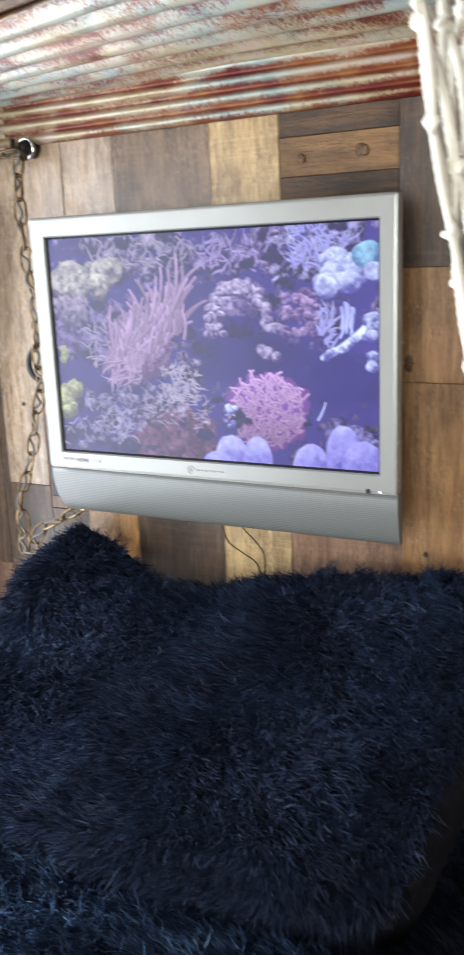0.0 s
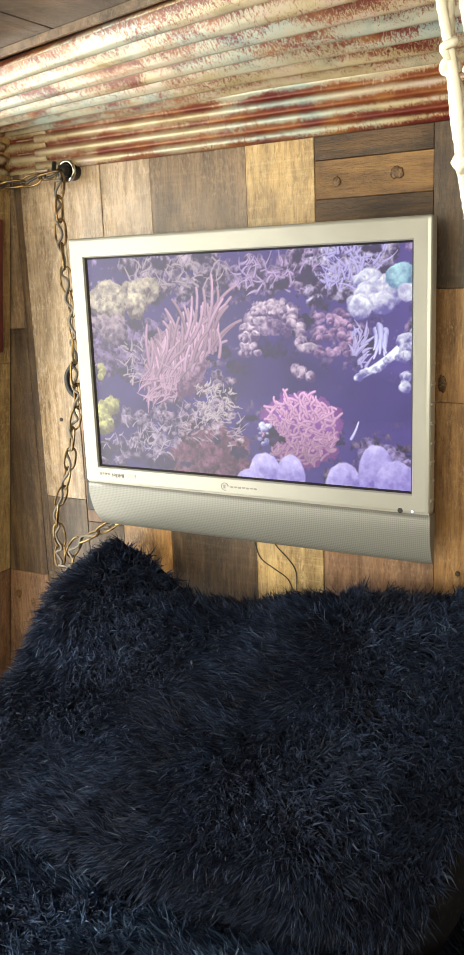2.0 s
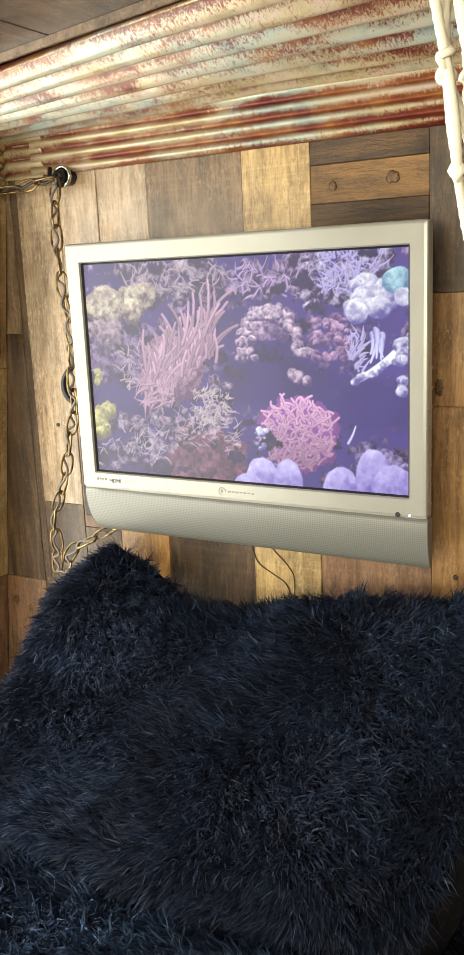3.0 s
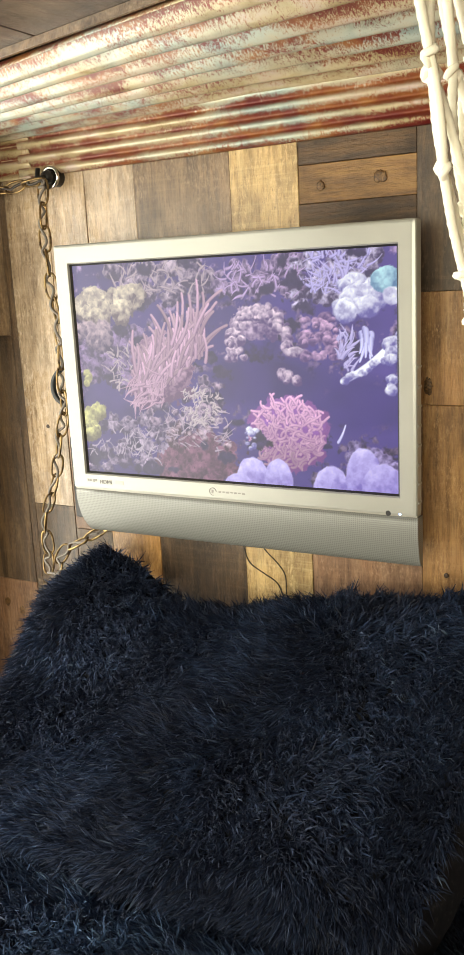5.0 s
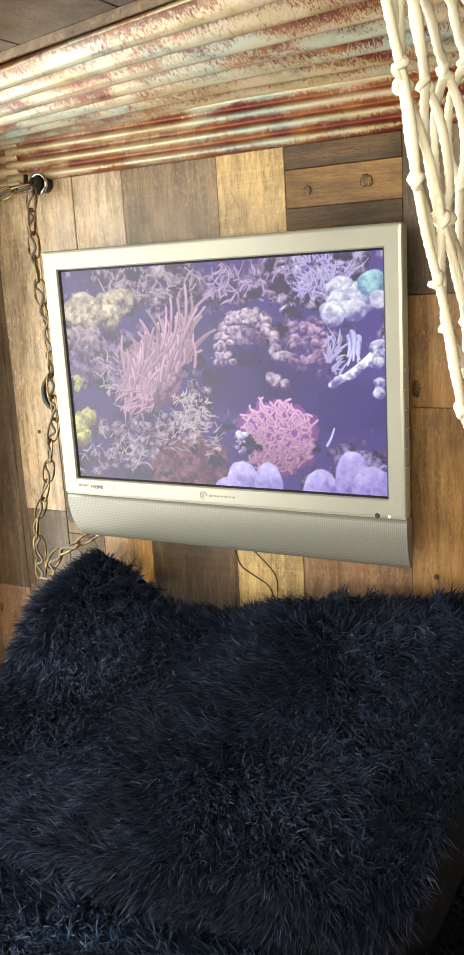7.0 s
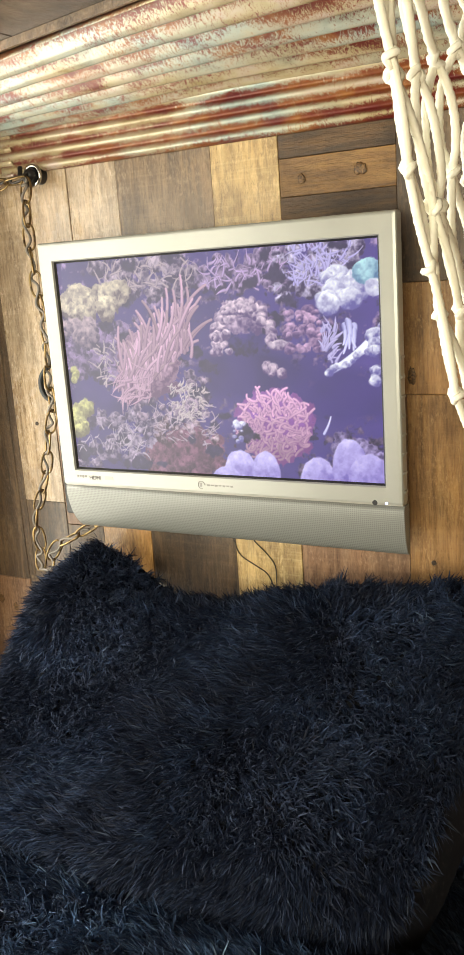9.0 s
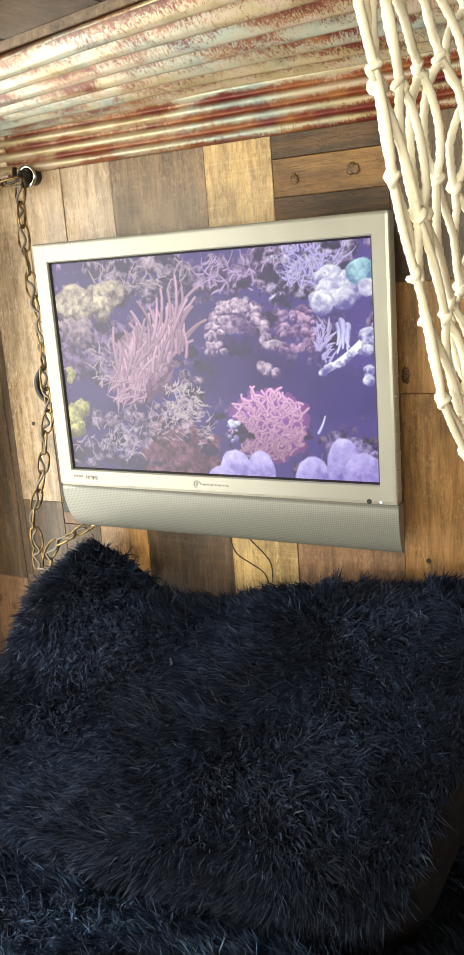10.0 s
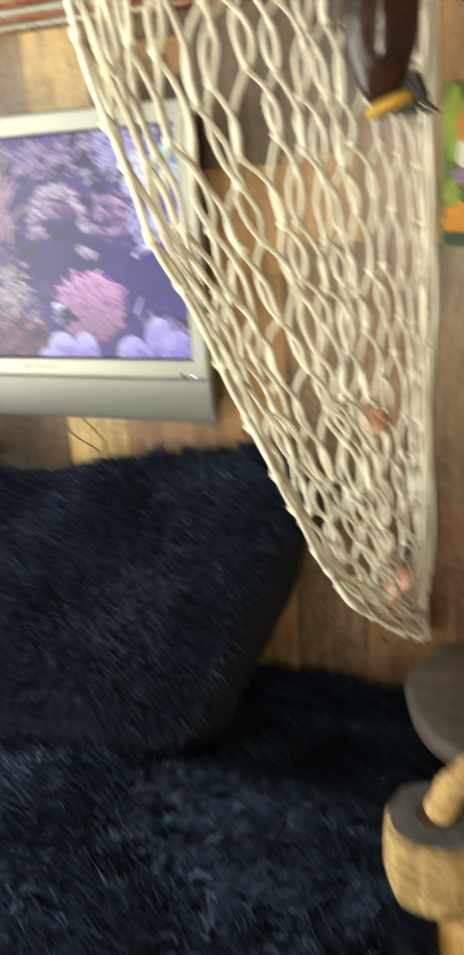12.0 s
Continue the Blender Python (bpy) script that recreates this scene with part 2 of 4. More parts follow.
nt.links.new(ramp(nt, noise_tex(nt, coords(nt, (1, 1, 1)), 55, 4), [(0.3, (0.6, 0.22, 0.16)), (0.65, (0.72, 0.52, 0.42))]), b.inputs["Base Color"])
CARVED, nt, b = mat("polished_dark_carved_wood", 0.22, 0, (0.03, 0.012, 0.008))
nt.links.new(ramp(nt, noise_tex(nt, coords(nt, (1, 1, 1)), 30, 4), [(0.3, (0.012, 0.006, 0.005)), (0.7, (0.05, 0.02, 0.012))]), b.inputs["Base Color"])


def plain(name, c, rough=0.55, metal=0.0):
    m, nt, b = mat(name, rough, metal, c)
    n = noise_tex(nt, coords(nt, (1, 1, 1)), 35, 4)
    nt.links.new(ramp(nt, n, [(0.3, tuple(v * 0.75 for v in c)), (0.7, tuple(min(1, v * 1.15) for v in c))]), b.inputs["Base Color"])
    return m


# ---- building helpers ----


def part(name, bm, material, parent=None, label="", smooth=False):
    me = bpy.data.meshes.new(name)
    bmesh.ops.recalc_face_normals(bm, faces=bm.faces[:])
    bm.to_mesh(me)
    bm.free()
    me.materials.append(material)
    if smooth:
        for p in me.polygons:
            p.use_smooth = True
    ob = new(name, me)
    ob.parent = parent
    if label:
        tagged(ob, label)
    return ob


def raw(name, verts, faces, material, parent=None, smooth=False):
    me = bpy.data.meshes.new(name)
    me.from_pydata(verts, [], faces)
    me.materials.append(material)
    if smooth:
        for p in me.polygons:
            p.use_smooth = True
    ob = new(name, me)
    ob.parent = parent
    return ob


def thing(name, label, category, group="", kind="", at=(0, 0, 0)):
    ob = new(name)
    ob.location = at
    ob.empty_display_size = 0.02
    return tagged(ob, label, category, group, kind)


def box(x0, x1, y0, y1, z0, z1, bevel=0.0, segments=2, bm=None):
    own = bmesh.new()
    bmesh.ops.create_cube(own, size=1)
    for v in own.verts:
        v.co = Vector(((x0 + x1) / 2 + v.co.x * (x1 - x0), (y0 + y1) / 2 + v.co.y * (y1 - y0), (z0 + z1) / 2 + v.co.z * (z1 - z0)))
    if bevel:
        bmesh.ops.bevel(own, geom=own.edges[:], offset=bevel, segments=segments, affect="EDGES", profile=0.5)
    if bm is None:
        return own
    me = bpy.data.meshes.new("tmp")
    own.to_mesh(me)
    own.free()
    bm.from_mesh(me)
    bpy.data.meshes.remove(me)
    return bm


def tube(points, radius, sides=8, closed=False, bm=None, radii=None, caps=True):
    """A round tube along points, in bm or a new bmesh."""
    bm = bm or bmesh.new()
    pts = [Vector(p) for p in points]
    n = len(pts)
    rings = []
    ref = None
    for i, p in enumerate(pts):
        if closed:
            d = pts[(i + 1) % n] - pts[i - 1]
        else:
            d = pts[min(i + 1, n - 1)] - pts[max(i - 1, 0)]
        d.normalize()
        if ref is None:
            ref = d.orthogonal().normalized()
        ref = (ref - d * ref.dot(d)).normalized()
        side = d.cross(ref)
        r = radii[i] if radii else radius
        rings.append([bm.verts.new(p + (ref * math.cos(a) + side * math.sin(a)) * r) for a in (2 * math.pi * k / sides for k in range(sides))])
    for i in range(n if closed else n - 1):
        a, c = rings[i], rings[(i + 1) % n]
        for k in range(sides):
            bm.faces.new((a[k], a[(k + 1) % sides], c[(k + 1) % sides], c[k]))
    if caps and not closed:
        bm.faces.new(rings[0])
        bm.faces.new(rings[-1])
    return bm


def lathe(profile, centre, sides=32, wobble=0.0):
    """A turned body round the vertical axis from (radius, height) pairs."""
    bm = bmesh.new()
    cx, cy, cz = centre
    rings = []
    for r, z in profile:
        ring = []
        for k in range(sides):
            a = 2 * math.pi * k / sides
            f = 1 + wobble * noise.noise((math.cos(a) * 1.7, math.sin(a) * 1.7, z * 9 + 3))
            ring.append(bm.verts.new((cx + r * f * math.cos(a), cy + r * f * math.sin(a), cz + z)))
        rings.append(ring)
    for a, c in zip(rings, rings[1:]):
        for k in range(sides):
            bm.faces.new((a[k], a[(k + 1) % sides], c[(k + 1) % sides], c[k]))
    if profile[0][0] > 0:
        bm.faces.new(rings[0])
    if profile[-1][0] > 0:
        bm.faces.new(rings[-1])
    return bm


def glide(points, steps):
    """Points on a smooth curve through the given points."""
    p = [Vector(q) for q in points]
    p = [p[0] * 2 - p[1]] + p + [p[-1] * 2 - p[-2]]
    out = []
    for i in range(1, len(p) - 2):
        for s in range(steps):
            t = s / steps
            a, b2, c, d = p[i - 1], p[i], p[i + 1], p[i + 2]
            out.append(0.5 * ((2 * b2) + (c - a) * t + (2 * a - 5 * b2 + 4 * c - d) * t * t + (3 * b2 - a - 3 * c + d) * t ** 3))
    out.append(p[-2])
    return out


# ---- the shell of the camper ----
# the side wall leans outward towards the floor


def left_x(z):
    return -0.432 + (z - 1.45) * 0.1263


room_floor = part("floor", box(-0.75, 1.6, -2.4, 0.06, -0.04, 0.0), WOOD["grey"])
tagged(room_floor, "grey brown board floor in shade", "floor", kind="structure")

wall_north = thing("wall_north", "wall clad in mixed reclaimed wood boards", "wall", kind="structure")
part("backing", box(-0.72, 1.6, 0.004, 0.05, 0.0, 1.6), WOOD["dark"], wall_north)
wall_west = thing("wall_west", "leaning side wall of weathered boards", "wall", kind="structure")
wall_east = part("wall_east", box(1.6, 1.66, -2.4, 0.06, 0, 1.6), WOOD["red"])
tagged(wall_east, "red brown board wall", "wall", kind="structure")
# unseen wall; its opening is made for the added rear lamp
bm = bmesh.new()
for args in ((-0.75, -0.15, 0, 1.6), (1.15, 1.66, 0, 1.6), (-0.15, 1.15, 0, 0.88), (-0.15, 1.15, 1.5, 1.6)):
    box(args[0], args[1], -2.46, -2.4, args[2], args[3], bm=bm)
wall_south = part("wall_south", bm, WOOD["orange"])
tagged(wall_south, "honey coloured board wall with an opening added for the rear fill lamp", "wall", kind="structure")

# side wall: a leaning panel beside the screen, then an open doorway
bm = bmesh.new()
vs = []
for y in (0.05, -0.15):
    for dx in (-0.06, 0.0):
        for z in (0.0, 1.6):
            vs.append(bm.verts.new((left_x(z) + dx - 0.004, y, z)))
bmesh.ops.convex_hull(bm, input=vs)
part("backing", bm, WOOD["dark"], wall_west)
bm = bmesh.new()
box(-0.75, -0.65, -2.4, -1.95, 0, 1.6, bm=bm)
box(-0.75, -0.65, -1.95, -0.15, 1.49, 1.6, bm=bm)
box(-0.75, -0.65, -1.95, -0.15, 0, 0.5, bm=bm)
part("doorway_surround", bm, WOOD["orange"], wall_west)

ceiling = part("ceiling", box(-0.8, 1.66, -2.46, 0.06, 1.536, 1.6), WOOD["ceil"])
tagged(ceiling, "brown wood plank ceiling", "ceiling", kind="structure")
# ceiling boards run away from the wall
bm = bmesh.new()
x = -0.60
while x < 1.5:
    w = 0.12 + 0.03 * random.random()
    y = -0.012
    while y > -2.3:
        ln = 0.5 + 0.5 * random.random()
        box(x, x + w - 0.0015, max(y - ln, -2.4), y - 0.0015, 1.5125, 1.534, 0.001, 1, bm=bm)
        y -= ln
    x += w
ceiling_boards = part("ceiling_boards", bm, WOOD["ceild"])
tagged(ceiling_boards, "dark and mid brown ceiling planks", "ceiling", kind="structure")

# ground outside, seen by light alone
ground = part("ground", box(-60, 60, -60, 60, -0.5, -0.3), plain("dry_grass", (0.12, 0.11, 0.06), 0.9))
tagged(ground, "dry grass ground outside the camper", "ground", kind="structure")


# ---- corrugated tin: ceiling panel and a strip down the wall ----
def corrugated(name, at, ridges, amp, m, turns_x=40, per=12, wavy_end=0.0, phase=0.0, drop=lambda x: 0.0):
    """A corrugated sheet. at(s, w) gives the place for s along and w across; the ripple stands on local z."""
    bm = bmesh.new()
    lay_r = bm.verts.layers.float.new("ripple")
    ny = int(ridges * per)
    grid = []
    for j in range(ny + 1):
        w = j / ny
        q = math.sin(2 * math.pi * ridges * w + phase)
        row = []
        for i in range(turns_x + 1):
            x, y = at(i / turns_x, w)
            if i == 0:
                x += wavy_end * q
            v = bm.verts.new((x, y, amp * q + drop(x) + 0.0015 * noise.noise((x * 4, y * 9, 2.0))))
            v[lay_r] = q
            row.append(v)
        grid.append(row)
    for j in range(ny):
        for i in range(turns_x):
            bm.faces.new((grid[j][i], grid[j][i + 1], grid[j + 1][i + 1], grid[j + 1][i]))
    ob = part(name, bm, TIN, None, "", smooth=True)
    ob.modifiers.new("thickness", "SOLIDIFY").thickness = 0.0012
    ob.matrix_world = m
    return ob


tin = thing("tin_cladding", "rusted corrugated tin sheets with faded pale paint", "tin cladding", kind="structure", at=(0, 0, 1.5))


def place(ob, m):
    ob.matrix_world = m
    ob.parent = tin
    ob.matrix_parent_inverse = Matrix.Translation((0, 0, -1.5))
    return ob


# ceiling sheet: its ridges spread apart like a fan away from the corner
def fan_y(x, w):
    return -0.005 - w * (0.339 + 0.25 * x)


place(corrugated("ceiling_sheet", lambda t, w: (-0.46 + 1.5 * t, -fan_y(-0.46 + 1.5 * t, w)), 7, 0.0080, Matrix(), phase=0.4, drop=lambda x: 0.010 * min(1.0, max(0.0, (0.03 - x) / 0.45))), Matrix(((1, 0, 0, 0), (0, -1, 0, 0), (0, 0, -1, 1.5025), (0, 0, 0, 1))))
# strip on the wall and its short return on the side wall
place(corrugated("wall_strip", lambda t, w: (1.42 * t, (0.001 + 0.007 * t) + (0.075 - 0.007 * t) * w), 3.9, 0.0046, Matrix(), phase=-0.8, wavy_end=0.004), Matrix(((1, 0, 0, -0.372), (0, 0, -1, -0.011), (0, 1, 0, 1.4275), (0, 0, 0, 1))))
place(corrugated("corner_strip", lambda t, w: (0.10 * t, 0.072 * w), 3.75, 0.0042, Matrix(), phase=1.2, turns_x=8), Matrix(((1, 0, 0, -0.45), (0, 0, -1, -0.006), (0, 1, 0, 1.4275), (0, 0, 0, 1))))
place(corrugated("side_strip", lambda t, w: (0.13 * t, 0.072 * w), 3.75, 0.0042, Matrix(), phase=0.6, turns_x=12), Matrix(((0, 0, 1, -0.424), (-1, 0, 0, -0.018), (0, 1, 0, 1.4275), (0, 0, 0, 1))))
bm = bmesh.new()
vs = [bm.verts.new((x, fan_y(x, 1.0) - d, z)) for x in (-0.46, 1.04) for d in (0.001, 0.005) for z in (1.5035, 1.5122)]
bmesh.ops.convex_hull(bm, input=vs)
trim = part("trim", bm, WOOD["ceil"])
tagged(trim, "thin wooden edging along the tin sheet", "trim", kind="structure")

# ---- television ----
TV = thing("television", "silver flat television showing a coral reef, on the board wall", "television", at=(0, -0.08, 0.905))
TVI = Matrix.Translation((0, 0.08, -0.905))


def on_tv(ob, parent=None):
    ob.parent = parent or TV
    ob.matrix_parent_inverse = TVI
    return ob


L, R, B, T = -0.263, 0.261, 0.976, 1.324      # outer casing
SL, SR, SB, ST = -0.237, 0.237, 1.0, 1.296    # picture
bm = bmesh.new()


def loop(bm, x0, x1, z0, z1, y, r=0.0, n=4):
    out = []
    for cx, cz, a0 in ((x1 - r, z1 - r, 0), (x0 + r, z1 - r, 90), (x0 + r, z0 + r, 180), (x1 - r, z0 + r, 270)):
        for k in range(n):
            a = radians(a0 + 90 * k / (n - 1))
            out.append(bm.verts.new((cx + r * math.cos(a), y, cz + r * math.sin(a))))
    return out


loops = [loop(bm, L + 0.004, R - 0.004, B, T - 0.004, -0.060, 0.004),
         loop(bm, L, R, B, T, -0.064, 0.003),
         loop(bm, L, R, B, T, -0.0785, 0.003),
         loop(bm, L + 0.0015, R - 0.0015, B + 0.0005, T - 0.0015, -0.0806, 0.0025),
         loop(bm, L + 0.005, R - 0.005, B + 0.002, T - 0.004, -0.0812, 0.002),
         loop(bm, SL - 0.003, SR + 0.003, SB - 0.003, ST + 0.003, -0.0805, 0.001),
         loop(bm, SL - 0.001, SR + 0.001, SB - 0.001, ST + 0.001, -0.0775, 0.0006)]
for a, c in zip(loops, loops[1:]):
    for k in range(len(a)):
        bm.faces.new((a[k], a[(k + 1) % len(a)], c[(k + 1) % len(a)], c[k]))
on_tv(part("bezel", bm, SILVER, None, "champagne silver plastic bezel"))
bm = bmesh.new()
loops = [loop(bm, SL - 0.0012, SR + 0.0012, SB - 0.0012, ST + 0.0012, -0.0780, 0.0006),
         loop(bm, SL + 0.0012, SR - 0.0012, SB + 0.0012, ST - 0.0012, -0.0752, 0.0006)]
for k in range(len(loops[0])):
    bm.faces.new((loops[0][k], loops[0][(k + 1) % 16], loops[1][(k + 1) % 16], loops[1][k]))
on_tv(part("picture_surround", bm, BLACK, None, "thin black gasket round the picture"))
on_tv(part("rear_shell", box(L + 0.014, R - 0.016, -0.064, -0.026, 0.93, T - 0.012, 0.006), EDGE, None, "grey rear half of the casing"))
on_tv(part("rear_cover", box(L + 0.012, R - 0.02, -0.03, -0.006, 0.925, 1.28, 0.008), BLACK, None, "black back cover"))
on_tv(part("mount_plate", box(-0.292, -0.18, -0.048, -0.031, 0.918, 1.045, 0.003), BLACK, None, "black mounting plate behind the casing"))
# vents down the side of the casing
for k in range(8):
    z = 0.99 + k * 0.0235
    on_tv(part("side_vent", box(R - 0.004, R + 0.0016, -0.078, -0.066, z, z + 0.0035, 0.0008, 1), SILVER))
# loudspeaker bar: curved front that falls back towards its lower edge
bm = bmesh.new()
prof = [(-0.0808, 0.9735), (-0.0820, 0.967), (-0.0822, 0.958), (-0.0813, 0.947), (-0.0793, 0.935), (-0.0770, 0.9255), (-0.0740, 0.9175), (-0.0710, 0.912), (-0.0680, 0.909), (-0.065, 0.908)]
DRAW = [0.002, 0.0022, 0.003, 0.0042, 0.006, 0.0085, 0.0115, 0.014, 0.016, 0.017, 0.017, 0.002]
NXB = 20
cols = []
for i in range(NXB + 1):
    f = i / NXB
    cols.append([bm.verts.new((L + 0.002 + d + (R + 0.001 - L - 0.002 - d) * f, y, z)) for (y, z), d in zip(prof + [(-0.062, 0.908), (-0.062, 0.9735)], DRAW)])
for a, c in zip(cols, cols[1:]):
    for k in range(len(a)):
        bm.faces.new((a[k], a[(k + 1) % len(a)], c[(k + 1) % len(a)], c[k]))
bm.faces.new(cols[0])
bm.faces.new(cols[-1])
crease = [e for e in bm.edges if abs(e.verts[0].co.x - e.verts[1].co.x) < 0.03 and (e.verts[0] in cols[0] and e.verts[1] in cols[0] or e.verts[0] in cols[-1] and e.verts[1] in cols[-1])]
for e in crease:
    e.smooth = False
on_tv(part("speaker_bar", bm, GRILLE, None, "perforated silver loudspeaker grille", smooth=True))
on_tv(part("bar_groove", box(L + 0.003, R - 0.001, -0.0795, -0.062, 0.9743, 0.9765), EDGE))
on_tv(part("infrared_window", lathe([(0.0, -0.0008), (0.0034, -0.0008), (0.0034, 0.0), (0.0, 0.0)], (0, 0, 0), 16), BLACK)).matrix_basis = pose(0.2245, -0.0812, 0.9775, 90, 0, 0)
on_tv(part("indicator_light", lathe([(0.0, -0.0008), (0.0018, -0.0008), (0.0012, 0.0004), (0.0, 0.0006)], (0, 0, 0), 12), LED)).matrix_basis = pose(0.2395, -0.0814, 0.9775, 90, 0, 0)


def print_on(body, size, x, z, parent):
    cu = bpy.data.curves.new("text", "FONT")
    cu.body, cu.size, cu.extrude = body, size, 0.0002
    tmp = bpy.data.objects.new("tmp", cu)
    scene.collection.objects.link(tmp)
    me = bpy.data.meshes.new_from_object(tmp.evaluated_get(bpy.context.evaluated_depsgraph_get()))
    bpy.data.objects.remove(tmp)
    me.materials.clear()
    me.materials.append(INK)
    ob = new("lettering", me)
    ob.parent = parent
    ob.matrix_parent_inverse = TVI
    ob.matrix_basis = pose(x, -0.0813, z, 90, 0, 0)
    return ob


print_on("HDMI", 0.0085, -0.214, 0.9845, TV)
bm = bmesh.new()
for k in range(4):
    box(-0.2365 + k * 0.0048, -0.2335 + k * 0.0048, -0.0813, -0.0808, 0.9865 + 0.0008 * (k % 2), 0.9905, bm=bm)
on_tv(part("badge", bm, PRINT))
on_tv(part("badge", box(-0.186, -0.172, -0.0813, -0.0808, 0.9855, 0.9905), EDGE))
# maker's mark: a ring and a row of short bars
bm = bmesh.new()
tube([(-0.0235 + 0.0052 * math.cos(a), -0.0811, 0.9865 + 0.0052 * math.sin(a)) for a in (2 * math.pi * k / 20 for k in range(17))], 0.0006, 5, bm=bm)
box(-0.0255, -0.0225, -0.0813, -0.0808, 0.984, 0.989, bm=bm)
on_tv(part("emblem", bm, PRINT))
bm = bmesh.new()
for k in range(7):
    box(-0.0145 + k * 0.006, -0.0103 + k * 0.006, -0.0813, -0.0808, 0.9855 + 0.0006 * (k % 2), 0.9878, bm=bm)
on_tv(part("emblem", bm, PRINT))


# ---- the glowing picture: a coral reef, worked out dot by dot on the panel ----
PW, PH = 480, 300
YY, XX = np.mgrid[0:PH, 0:PW].astype(float)      # dots, y counts upward


def value_noise(w, h, cell, seed, stretch=1.0):
    r = np.random.RandomState(seed)
    gx, gy = int(w / cell) + 3, int(h / (cell * stretch)) + 3
    g = r.rand(gy, gx)
    x, y = XX / cell, YY / (cell * stretch)
    x0, y0 = x.astype(int), y.astype(int)
    fx, fy = x - x0, y - y0
    fx, fy = fx * fx * (3 - 2 * fx), fy * fy * (3 - 2 * fy)
    return (g[y0, x0] * (1 - fx) + g[y0, x0 + 1] * fx) * (1 - fy) + (g[y0 + 1, x0] * (1 - fx) + g[y0 + 1, x0 + 1] * fx) * fy


def fbm(cell, seed, octaves=4):
    out, amp, tot = 0, 1.0, 0
    for k in range(octaves):
        out = out + amp * value_noise(PW, PH, max(cell / 2 ** k, 1.5), seed + k)
        tot += amp
        amp *= 0.6
    return out / tot


DETAIL = np.clip((fbm(7, 40, 3) - 0.5) * 2.3 + 0.5, 0, 1)
ROUGH = np.clip((fbm(22, 50, 4) - 0.5) * 1.9 + 0.5, 0, 1)
pic_rgb = np.zeros((PH, PW, 3))


def tint(dark, light, t):
    t = np.clip(t, 0, 1)[..., None]
    return np.array(dark) * (1 - t) + np.array(light) * t


def lay(mask, colour):
    m = np.clip(mask, 0, 1)[..., None]
    pic_rgb[:] = pic_rgb * (1 - m) + colour * m


def ball(u, v, w, h, dark, light, lumps=0.35, soft=1.6, seed=0, gain=1.0):
    """A rounded, lumpy form lit from above; u, v, w, h in parts of the picture."""
    cx, cy, rx, ry = u * PW, v * PH, w * PW / 2, h * PH / 2
    x0, x1, y0, y1 = max(int(cx - rx * 1.6), 0), min(int(cx + rx * 1.6) + 2, PW), max(int(cy - ry * 1.6), 0), min(int(cy + ry * 1.6) + 2, PH)
    if x1 <= x0 or y1 <= y0:
        return
    sl = (slice(y0, y1), slice(x0, x1))
    dx, dy = (XX[sl] - cx) / rx, (YY[sl] - cy) / ry
    bump_ = np.roll(DETAIL, seed * 13, axis=1)[sl] - 0.5
    wide = np.roll(ROUGH, seed * 29, axis=1)[sl] - 0.5
    d = np.sqrt(dx * dx + dy * dy) + lumps * (wide * 1.3 + bump_ * 0.9)
    m = np.clip((1 - d) * min(rx, ry) / soft, 0, 1)
    shade = 0.40 + 0.34 * dy - 0.10 * dx + bump_ * (0.2 + 1.1 * lumps) + wide * (0.3 + 0.8 * lumps)
    c = tint(dark, light, shade * gain)
    mm = m[..., None]
    pic_rgb[sl] = pic_rgb[sl] * (1 - mm) + c * mm


def arm(u, v, length, angle, w0, w1, curl, dark, light, n=14):
    """A tapered curling arm, lighter along its middle."""
    x, y, a = u * PW, v * PH, angle
    n = max(n, int(length * PW / 0.9))
    step = length * PW / n
    for k in range(n + 1):
        w = max((w0 + (w1 - w0) * k / n) * PW / 2, 0.8)
        x0, x1, y0, y1 = max(int(x - w - 2), 0), min(int(x + w + 3), PW), max(int(y - w - 2), 0), min(int(y + w + 3), PH)
        if x1 > x0 and y1 > y0:
            sl = (slice(y0, y1), slice(x0, x1))
            d = np.hypot(XX[sl] - x, YY[sl] - y) / w
            m = np.clip((1.15 - d) * w, 0, 1)[..., None]
            off = ((YY[sl] - y) * math.cos(a) - (XX[sl] - x) * math.sin(a)) / w
            c = tint(dark, light, 0.72 - 0.5 * off * off + 0.22 * off * (1 if math.cos(a) > 0 else -1) + 0.28 * k / n)
            pic_rgb[sl] = pic_rgb[sl] * (1 - m) + c * m
        x += math.cos(a) * step
        y += math.sin(a) * step
        a += curl / n


def heap(u, v, w, h, count, size, dark, light, seed, lumps=0.35):
    r = random.Random(seed)
    spots = sorted(((u + (r.random() - 0.5) * w, v + (r.random() - 0.5) * h) for _ in range(count)), key=lambda p: -p[1])
    for k, (a, c) in enumerate(spots):
        q = size * (0.55 + 0.8 * r.random())
        ball(a, c, q, q * 1.45 * (0.7 + 0.5 * r.random()), dark, light, lumps, seed=seed + k)


def brush(u, v, w, h, count, length, width, dark, light, seed, up=1.57, spread=1.2, curl=1.2):
    r = random.Random(seed)
    for _ in range(count):
        arm(u + (r.random() - 0.5) * w, v + (r.random() - 0.5) * h, length * (0.5 + 0.8 * r.random()), up + (r.random() - 0.5) * 2 * spread, width * (0.6 + 0.8 * r.random()), width * 0.35, (r.random() - 0.5) * 2 * curl, dark, light, 9)


rng0 = random.Random(21)
